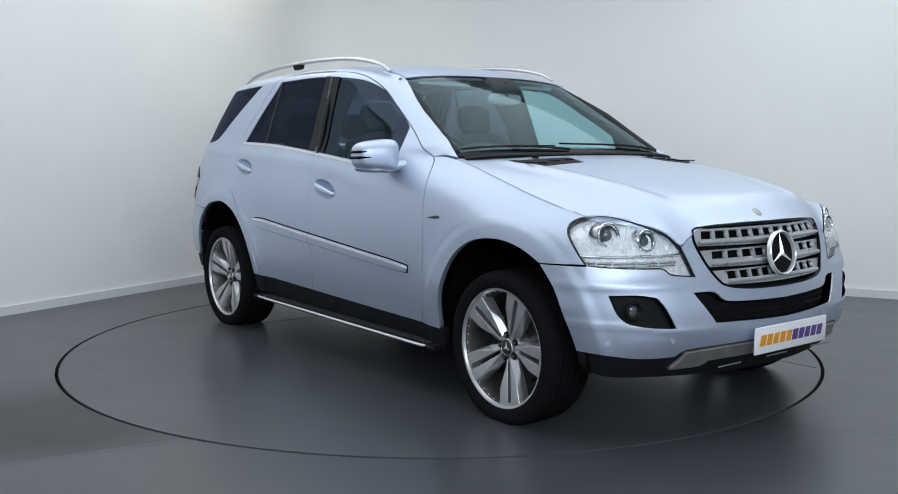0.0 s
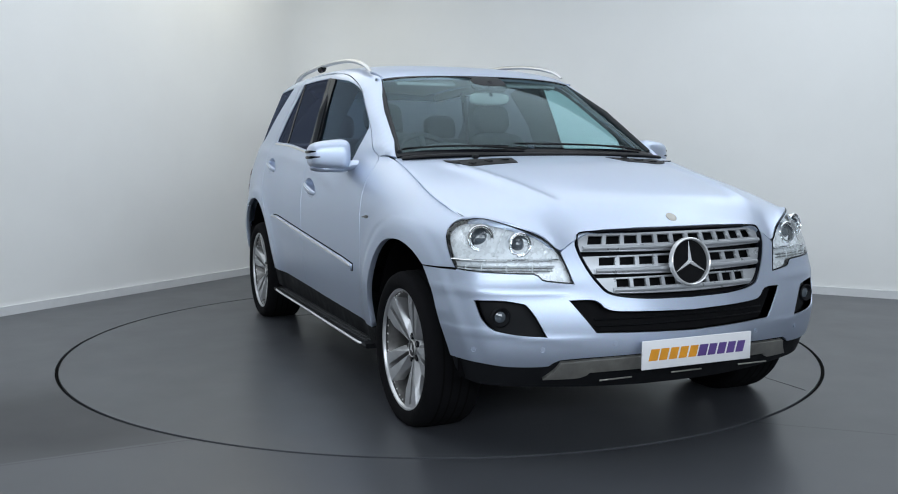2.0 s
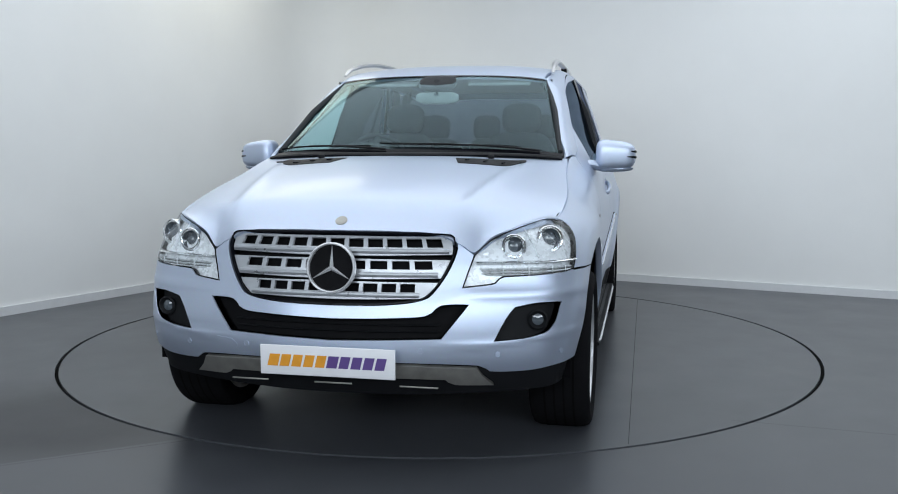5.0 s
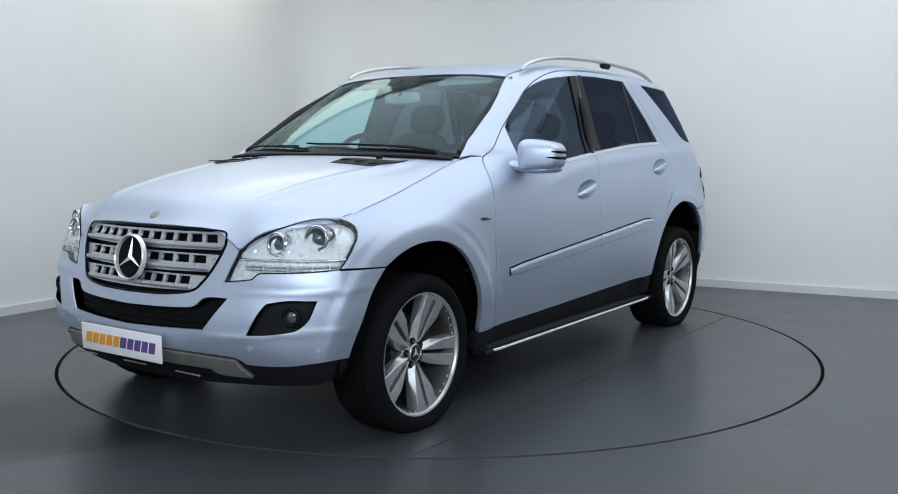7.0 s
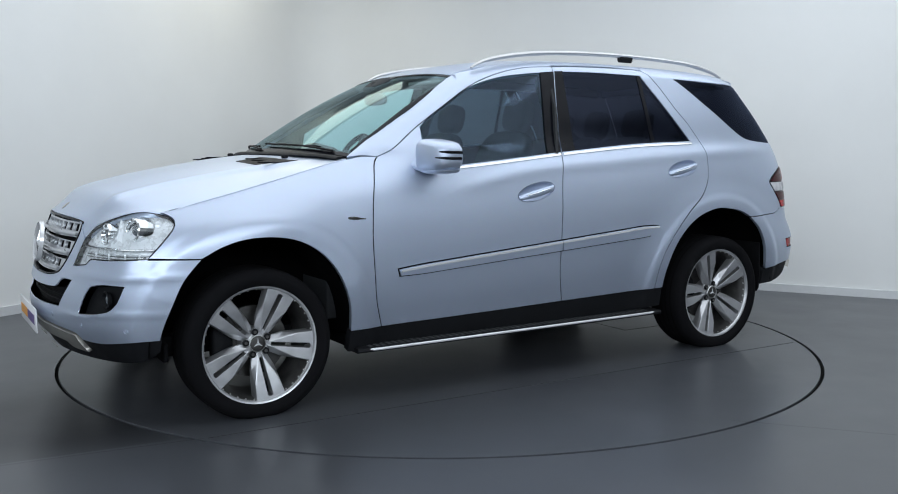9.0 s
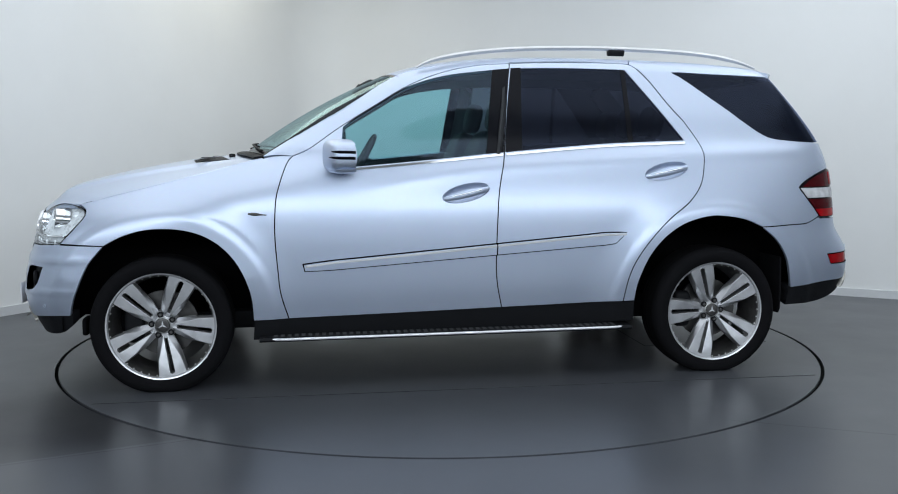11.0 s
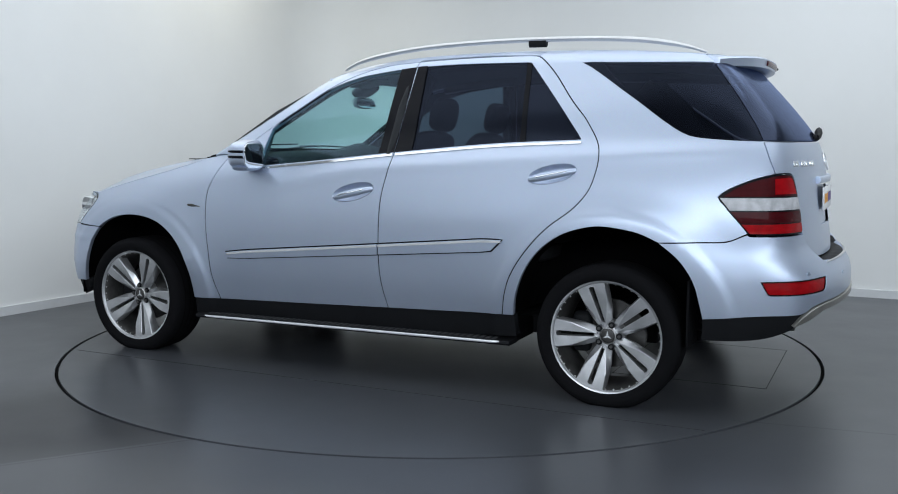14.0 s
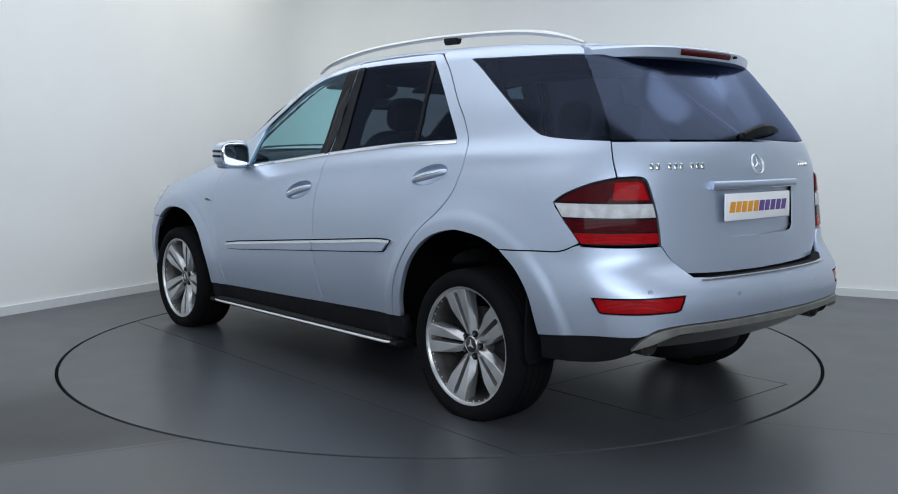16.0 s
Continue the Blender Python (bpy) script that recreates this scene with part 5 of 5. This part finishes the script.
def build_mirror(flip):
    sgn = -1 if flip else 1

    def bend(v):
        # nose rounds forward, outer end rakes back, top slopes down outwards
        t = (v.y + .103) / .206
        x = max(v.x, -.072) * (1 - .25 * t * (v.x > 0)) - .03 * t * (v.x > -.06)
        return Vector((x, v.y, v.z * (1 - .18 * t) - .012 * t * (v.z > 0)))
    m = Matrix.Translation((.575, sgn * 1.003, 1.181)) @ Matrix.Diagonal((1, sgn, 1, 1))
    bm = turned(rounded(.18, .206, .176, 3.8, 28, 16, bend), m)
    bmesh.ops.recalc_face_normals(bm, faces=bm.faces)
    mir = part("door_mirror", bm, PAINT, car)
    bm = turned(rounded(.145, .19, .05, 3.0, 24, 10, bend), Matrix.Translation((.572, sgn * 1.0, 1.112)) @ Matrix.Diagonal((1, sgn, 1, 1)))
    bmesh.ops.recalc_face_normals(bm, faces=bm.faces)
    part("lower_cover", bm, PAINT, mir)
    foot = [(.59, sgn * .945, 1.118), (.595, sgn * .91, 1.122), (.60, sgn * .88, 1.128), (.61, sgn * .84, 1.13)]
    part("foot", sweep(foot, oval(.042, .026, 14)), PAINT, mir)
    part("mirror_glass", turned(rounded(.012, .180, .138, 4), Matrix.Translation((.5, sgn * 1.0, 1.174))), MIRROR, mir, "mirror glass")
    for z, first in ((1.198, 38), (1.170, 22)):
        pts = []
        for deg in np.linspace(first, 118, 13):
            c, k = math.cos(radians(deg)), math.sin(radians(deg))
            q = bend(Vector((.0905 * math.copysign(abs(c) ** (2 / 3.8), c), .1035 * k ** (2 / 3.8), 0)))
            pts.append((.575 + q.x - .002, sgn * (1.003 + q.y - .002), z - .004 * (deg - first) / 80))
        part("indicator_slot", sweep(pts, oval(.0065, .0065, 8), taper=lambda t: .5 + .7 * min(1, 2 * t)), GLOSS_BLACK, mir, "black indicator slot")


def build_rail(flip):
    sgn = -1 if flip else 1
    pts = spline([(.14, .625, 1.645), (.06, .622, 1.683), (-.12, .612, 1.722), (-.4, .600, 1.752), (-.8, .592, 1.764), (-1.2, .588, 1.757), (-1.5, .585, 1.738), (-1.70, .575, 1.705), (-1.82, .566, 1.668)], .05)
    rail = part("roof_rail", sweep([(x, y * sgn, z) for x, y, z in pts], oval(.019, .013, 12), taper=lambda t: min(1, .45 + 6 * t, .45 + 5 * (1 - t))), SATIN, car, "bright metal roof rail")
    mid = [p for p in pts if -1.06 < p[0] < -.90]
    part("rail_foot", sweep([(x, y * sgn, z - .014) for x, y, z in mid], oval(.018, .026, 10)), BLACK, rail, "black rail foot")


def spoke_half():
    """Half of a twin spoke, r out along x: a flat face with a bevelled flank towards the hub and a slot in the middle."""
    rows = [
        (.050, .008, .066), (.238, .0125, .0985), (.247, 0, .0995), (.264, 0, .1005), (.262, .070, .1005), (.178, .057, .092), (.086, .021, .071),
        (.262, .075, .080), (.178, .064, .072), (.118, .056, .056), (.066, .040, .046)]
    bm = bmesh.new()
    top = [bm.verts.new((x, y, z)) for x, z, y in rows]
    low = [bm.verts.new((x, .040, z)) for x, z, y in rows]
    bm.faces.new([top[k] for k in (0, 1, 5, 6)])
    bm.faces.new([top[k] for k in (1, 2, 3, 4, 5)])
    for f in ((5, 4, 7, 8), (5, 8, 9), (6, 5, 9), (6, 9, 10), (0, 6, 10)):
        bm.faces.new([top[k] for k in f])
    ring = (0, 1, 2, 3, 4, 7, 8, 9, 10)
    for a, b in zip(ring, ring[1:] + ring[:1]):
        if (a, b) != (2, 3):
            bm.faces.new((top[a], low[a], low[b], top[b]))
    bm.faces.new([low[k] for k in ring])
    bmesh.ops.recalc_face_normals(bm, faces=bm.faces)
    edges = [e for e in bm.edges if all(v in top for v in e.verts) and e.calc_length() > .02 and abs(e.verts[0].co.z) + abs(e.verts[1].co.z) > .012]
    bmesh.ops.bevel(bm, geom=edges, offset=.0018, segments=1, affect="EDGES")
    return smooth(bm, 14)


def build_wheels():
    tyre_prof = [(.262, -.115), (.288, -.128), (.318, -.129), (.336, -.119), (.345, -.098), (.348, -.05), (.348, .05), (.345, .094), (.336, .114), (.318, .125), (.300, .1265), (.286, .122), (.279, .119), (.266, .108)]
    tyre = lathe(tyre_prof, 96)
    for v in tyre.verts:
        v.co.z = max(v.co.z, -.330)
    grooves = []
    for y in (-.06, -.02, .02, .06):
        g = lathe([(.3486, y - .004), (.3487, y + .004)], 96)
        for v in g.verts:
            v.co.z = max(v.co.z, -.3296)
        grooves.append(g)
    rim_prof = [(.264, .104), (.270, .108), (.268, .098), (.256, .090), (.247, .06), (.235, -.02), (.232, -.1), (.262, -.112)]
    bm0 = spoke_half()
    bm1 = bm0.copy()
    bmesh.ops.scale(bm1, vec=(1, 1, -1), verts=bm1.verts)
    bmesh.ops.reverse_faces(bm1, faces=bm1.faces)
    spoke_me = bpy.data.meshes.new("spoke")
    spoke = merged(bm0, bm1)
    spoke.to_mesh(spoke_me)
    spoke.free()
    spoke_me.materials.append(ALLOY)
    bolt_me = bpy.data.meshes.new("bolt")
    b = lathe([(0, .010), (.006, .010), (.0075, .012), (.0070, .012), (.0078, 0)], 12)
    b.to_mesh(bolt_me)
    b.free()
    bolt_me.materials.append(RIM)
    well_me = bpy.data.meshes.new("bolt_well")
    b = lathe([(0, .0015), (.013, .0015), (.0155, 0), (.0155, -.006)], 16)
    b.to_mesh(well_me)
    b.free()
    well_me.materials.append(BLACK)
    meshes = {}

    def keep(name, bm, mat):
        me = bpy.data.meshes.new(name)
        bm.to_mesh(me)
        bm.free()
        me.materials.append(mat)
        meshes[name] = me
    keep("tyre", tyre, RUBBER)
    keep("tread_groove", merged(*grooves), GAP)
    keep("rim", lathe(rim_prof, 72), RIM)
    keep("rim_lip", lathe([(.256, .098), (.262, .109), (.269, .111), (.272, .106), (.268, .10)], 72), ALLOY)
    keep("hub", lathe([(0, .050), (.045, .052), (.068, .054), (.072, .048), (.074, .02), (.072, -.02)], 40), ALLOY)
    keep("hub_cap", lathe([(0, .0705), (.026, .0705), (.033, .069), (.035, .05)], 32), DISC)
    arms = []
    for k in range(3):
        a = radians(90 + 120 * k)
        arms.append(slab([(.024 * math.cos(a), .024 * math.sin(a)), (.006 * math.cos(a + .9), .006 * math.sin(a + .9)), (0, 0), (.006 * math.cos(a - .9), .006 * math.sin(a - .9))], .002, 0))
    keep("cap_star", turned(merged(*arms), Matrix.Translation((0, .0706, 0))), EMBLEM)
    keep("rivet", lathe([(0, .006), (.003, .005), (.0045, .002), (.005, 0)], 10), SATIN)
    keep("cap_ring", lathe([(.034, .064), (.037, .071), (.040, .068), (.041, .05)], 32), SATIN)
    keep("brake_disc", lathe([(.07, -.01), (.165, -.01), (.165, -.03), (.07, -.03)], 48), DISC)
    keep("caliper", turned(rounded(.10, .07, .20, 4), Matrix.Translation((.145, -.015, 0))), BLACK)
    for x, y, sgn, turn in ((AXLE, .826, 1, 43), (-AXLE, .826, 1, 0), (AXLE, -.826, -1, 41), (-AXLE, -.826, -1, 20)):
        w = new("wheel")
        w.parent = car
        w.matrix_basis = Matrix.Translation((x, y, .331)) @ (pose(0, 0, 0) if sgn > 0 else pose(0, 0, 0, 0, 0, 180))
        tagged(w, "silver five-twin-spoke alloy wheel")
        t = shared("tyre", meshes["tyre"], w, Matrix(), "black rubber tyre")
        rim = shared("rim", meshes["rim"], w, Matrix())
        shared("rim_lip", meshes["rim_lip"], w, Matrix())
        shared("hub", meshes["hub"], w, Matrix())
        shared("hub_cap", meshes["hub_cap"], w, Matrix())
        shared("cap_ring", meshes["cap_ring"], w, Matrix())
        shared("brake_disc", meshes["brake_disc"], w, Matrix(), "worn steel brake disc")
        shared("caliper", meshes["caliper"], w, Matrix())
        shared("tread_groove", meshes["tread_groove"], w, Matrix())
        shared("cap_star", meshes["cap_star"], w, Matrix(), "small three-pointed star")
        for k in range(25):
            a = radians(turn + 36 + 72 * (k // 5) + 9 * (k % 5 - 2))
            shared("rivet", meshes["rivet"], w, Matrix.Translation((.2535 * math.cos(a), .088, .2535 * math.sin(a))))
        for k in range(5):
            shared("spoke", spoke_me, w, pose(0, 0, 0, 0, -(turn + 72 * k), 0))
            a = radians(turn + 36 + 72 * k)
            shared("bolt_well", well_me, w, Matrix.Translation((.054 * math.cos(a), .0630, .054 * math.sin(a))), "dark bolt recess")
            shared("bolt", bolt_me, w, Matrix.Translation((.054 * math.cos(a), .0565, .054 * math.sin(a))))
        # felt-lined wheel arch
        bm = bmesh.new()
        n = 28
        rows = []
        for k in range(n + 1):
            a = radians(-4 + 188 * k / n)
            rr = .50 if x > 0 else .56
            c, s = math.cos(a), math.sin(a)
            zz = .338 + rr * s
            rows.append([bm.verts.new((x + rr * c * .96, sgn * q, max(zz, .37 if x < 0 else .31))) for q in (.40, .55, .70, .885)])
        for p, q in zip(rows, rows[1:]):
            for j in range(3):
                bm.faces.new((p[j], p[j + 1], q[j + 1], q[j]))
        bm.faces.new([v[0] for v in rows])
        part("wheel_arch_liner", smooth(bm), LINER, car, "black felt wheel arch lining")


def build_flaps():
    """Mud flaps behind the rear wheels and short deflectors before the front ones."""
    for sgn in (1, -1):
        loop = outline([(.70, .62), (.925, .62)], [(.935, .45), (.93, .335), (.915, .31)], [(.915, .31), (.72, .305)], [(.70, .32), (.70, .62)])
        bm = slab([(y * sgn, z) for y, z in loop], .010, .003)
        part("mud_flap", turned(bm, Matrix.Translation((-1.83, 0, 0)) @ Matrix.Rotation(radians(90), 4, "Z")), RUBBER, car, "black rubber mud flap")
        part("air_deflector", turned(rounded(.025, .14, .09, 5, 16, 10), Matrix.Translation((1.85, sgn * .75, .315))), RUBBER, car, "short black air deflector")


def build_cabin():
    # floor pan and underside
    part("underbody", box(3.5, .95, .10, .01, (.15, 0, .275)), BLACK, car, "black underside")
    for y in (-.63, .63):
        part("floor_pan", box(1.86, .32, .10, .01, (0, y, .27)), BLACK, car)
    part("silencer", turned(rounded(.62, .66, .20, 2.4), Matrix.Translation((-1.86, -.04, .33))), BLACK, car)
    part("bulkhead", box(.06, 1.4, .7, .01, (1.0, 0, .72)), CABIN, car)
    # dashboard
    prof = [(1.02, 1.135), (.85, 1.18), (.64, 1.20), (.54, 1.175), (.49, 1.09), (.50, .95), (.56, .80), (.60, .6)]
    bm = bmesh.new()
    rows = []
    for y in np.linspace(-.80, .80, 33):
        hood = .045 * math.exp(-((y + .37) / .17) ** 4)
        edge = .10 * (abs(y) / .8) ** 4
        rows.append([bm.verts.new((x - edge * .3, y * .97, z + hood * (.45 < x < .75) - edge * .2)) for x, z in prof])
    for p, q in zip(rows, rows[1:]):
        for j in range(len(prof) - 1):
            bm.faces.new((p[j], p[j + 1], q[j + 1], q[j]))
    dash = part("dashboard", smooth(bm, 60), CABIN, car, "dark dashboard")
    for y in (-.12, -.62, .12, .62):
        part("air_outlet", turned(box(.02, .12, .06, .006), Matrix.Translation((.485, y, 1.07))), SATIN, dash)
    part("screen", turned(box(.02, .2, .1, .006), Matrix.Translation((.49, 0, 1.02))), GLOSS_BLACK, dash)
    part("centre_console", box(.9, .24, .32, .04, (.1, 0, .62)), CABIN, car)
    # steering wheel before the right-hand seat
    m = Matrix.Translation((.38, -.38, 1.125)) @ pose(0, 0, 0, 0, 62, 0)
    ring = [m @ Vector((.185 * math.cos(a), .185 * math.sin(a), 0)) for a in np.linspace(0, 2 * math.pi, 41)[:-1]]
    sw = part("steering_wheel", sweep(ring, oval(.016, .016, 10), closed=True), LEATHER, car, "black leather steering wheel")
    part("boss", turned(rounded(.15, .15, .06, 3), m), CABIN, sw)
    for a in (0, math.pi, -math.pi / 2):
        part("spoke", sweep([m @ Vector((.05 * math.cos(a), .05 * math.sin(a), 0)), m @ Vector((.18 * math.cos(a), .18 * math.sin(a), 0))], oval(.02, .01, 8)), CABIN, sw)
    part("column", sweep([m @ Vector((0, 0, -.25)), m @ Vector((0, 0, -.02))], oval(.05, .05, 10)), CABIN, sw)
    # seats
    for x, y, wide in ((-.10, .38, .50), (-.10, -.38, .50), (-1.02, .40, .56), (-1.02, -.40, .56), (-1.02, 0, .26)):
        seat = part("seat", turned(rounded(.52, wide, .18, 4, 20, 12), Matrix.Translation((x + .22, y, .72)) @ pose(0, 0, 0, 0, -6, 0)), LEATHER, car, "black leather seat")
        tall = .64 if x > -.5 else .58
        part("backrest", turned(rounded(.15, wide, tall, 4, 20, 14, lambda v: Vector((v.x + .03 * (abs(v.y) / (wide / 2)) ** 2, v.y * (1 - .12 * max(v.z, 0) / .3), v.z))), Matrix.Translation((x - .12, y, 1.0)) @ pose(0, 0, 0, 0, -18, 0)), LEATHER, seat)
        rest = part("headrest", turned(rounded(.10, .25 if wide > .3 else .2, .19, 3.2, 20, 12), Matrix.Translation((x - .25, y, 1.40 if x > -.5 else 1.36)) @ pose(0, 0, 0, 0, -12, 0)), LEATHER, seat)
        for dy in (-.05, .05):
            part("headrest_post", sweep([(x - .225, y + dy, 1.22), (x - .245, y + dy, 1.34)], oval(.006, .006, 8)), CHROME, seat)
    part("parcel_floor", box(.95, .74, .04, .01, (-1.75, 0, .62)), CABIN, car)
    # inner mirror with the sensor pod
    mir = part("rear_view_mirror", turned(rounded(.035, .25, .07, 3.2, 20, 12), Matrix.Translation((.40, 0, 1.495)) @ pose(0, 0, 0, 0, 8, 0)), LINING, car, "pale grey inside mirror")
    part("glass", turned(rounded(.006, .23, .058, 3.4, 20, 10), Matrix.Translation((.381, 0, 1.492)) @ pose(0, 0, 0, 0, 8, 0)), MIRROR, mir)
    part("stalk", sweep([(.41, 0, 1.51), (.42, 0, 1.56), (.40, 0, 1.585)], oval(.02, .02, 10)), CABIN, mir)
    part("sensor_pod", turned(rounded(.14, .22, .05, 3), Matrix.Translation((.385, 0, 1.575)) @ pose(0, 0, 0, 0, 31, 0)), CABIN, car)
    for sgn in (1, -1):
        # belt pillar and its grab handle inside
        part("inner_pillar", sweep([(-.29, sgn * .80, 1.16), (-.32, sgn * .73, 1.40), (-.35, sgn * .60, 1.62)], oval(.02, .09, 10)), CABIN, car)
        part("inner_pillar", sweep([(-1.60, sgn * .78, 1.20), (-1.45, sgn * .70, 1.42), (-1.25, sgn * .59, 1.61)], oval(.02, .08, 10)), CABIN, car)
        part("inner_pillar", sweep([(.90, sgn * .74, 1.19), (.56, sgn * .68, 1.41), (.22, sgn * .595, 1.59)], oval(.014, .02, 10)), CABIN, car)
        rail = [(x, sgn * (roof_half(x) - .035), ROOF_EDGE(x) - .05) for x in np.linspace(.1, -1.75, 16)]
        part("roof_trim", sweep(rail, oval(.02, .03, 8)), LINING, car)
        part("sun_visor", turned(box(.14, .36, .02, .008), Matrix.Translation((.20, sgn * .33, 1.60)) @ pose(0, 0, 0, 0, 22, 0)), LINING, car)
    # wing badges
    for flip, _ in SIDES:
        sgn = -1 if flip else 1
        us = np.linspace(1.94, 2.03, 7)
        pts = [body(u, .890 - .08 * (u - 1.94)) + Vector((0, .002, 0)) for u in us]
        part("wing_badge", sweep([(p.x, p.y * sgn, p.z) for p in pts], oval(.002, .008, 8, 3), taper=lambda t: .35 + .65 * math.sin(math.pi * min(t * 1.2 + .1, 1))), DISC, car, "small dark metal wing badge")


build_shell()
build_gap_fillers()
build_front()
for mirror_side, _ in SIDES:
    build_headlight(mirror_side)
    build_tail_light(mirror_side)
    build_mirror(mirror_side)
    build_rail(mirror_side)
build_rear()
build_screen()
build_wheels()
build_flaps()
build_cabin()

# ---- what moves: the turntable with the car on it ----
HEADINGS = [(0.0, -52.98), (0.5, -54.09), (1.0, -56.89), (1.5, -60.97), (2.0, -66.9), (2.5, -72.61), (3.0, -78.72), (3.5, -84.45), (4.0, -90.64), (4.5, -96.32), (5.0, -102.47), (5.5, -108.3), (6.0, -114.1), (6.5, -119.95), (7.0, -125.8), (7.5, -131.6), (8.0, -137.54), (8.5, -143.2), (9.0, -149.25), (9.5, -154.71), (10.0, -160.4), (10.5, -166.05), (11.0, -171.7), (11.5, -177.4), (12.0, -183.03), (12.5, -188.45), (13.0, -194.56), (13.5, -200.08), (14.0, -206.1), (14.5, -211.76), (15.0, -217.77), (15.5, -223.41), (16.0, -229.45)]
PIVOT = Vector((-.0973, -.0899, 0))


def motions():
    """The turntable turns clockwise and carries the car."""
    walk(turntable, [(t, pose(0, 0, 0, 0, 0, a)) for t, a in HEADINGS])
    walk(car, [(t, pose(0, 0, 0, 0, 0, a) @ Matrix.Translation(-PIVOT)) for t, a in HEADINGS])


motions()
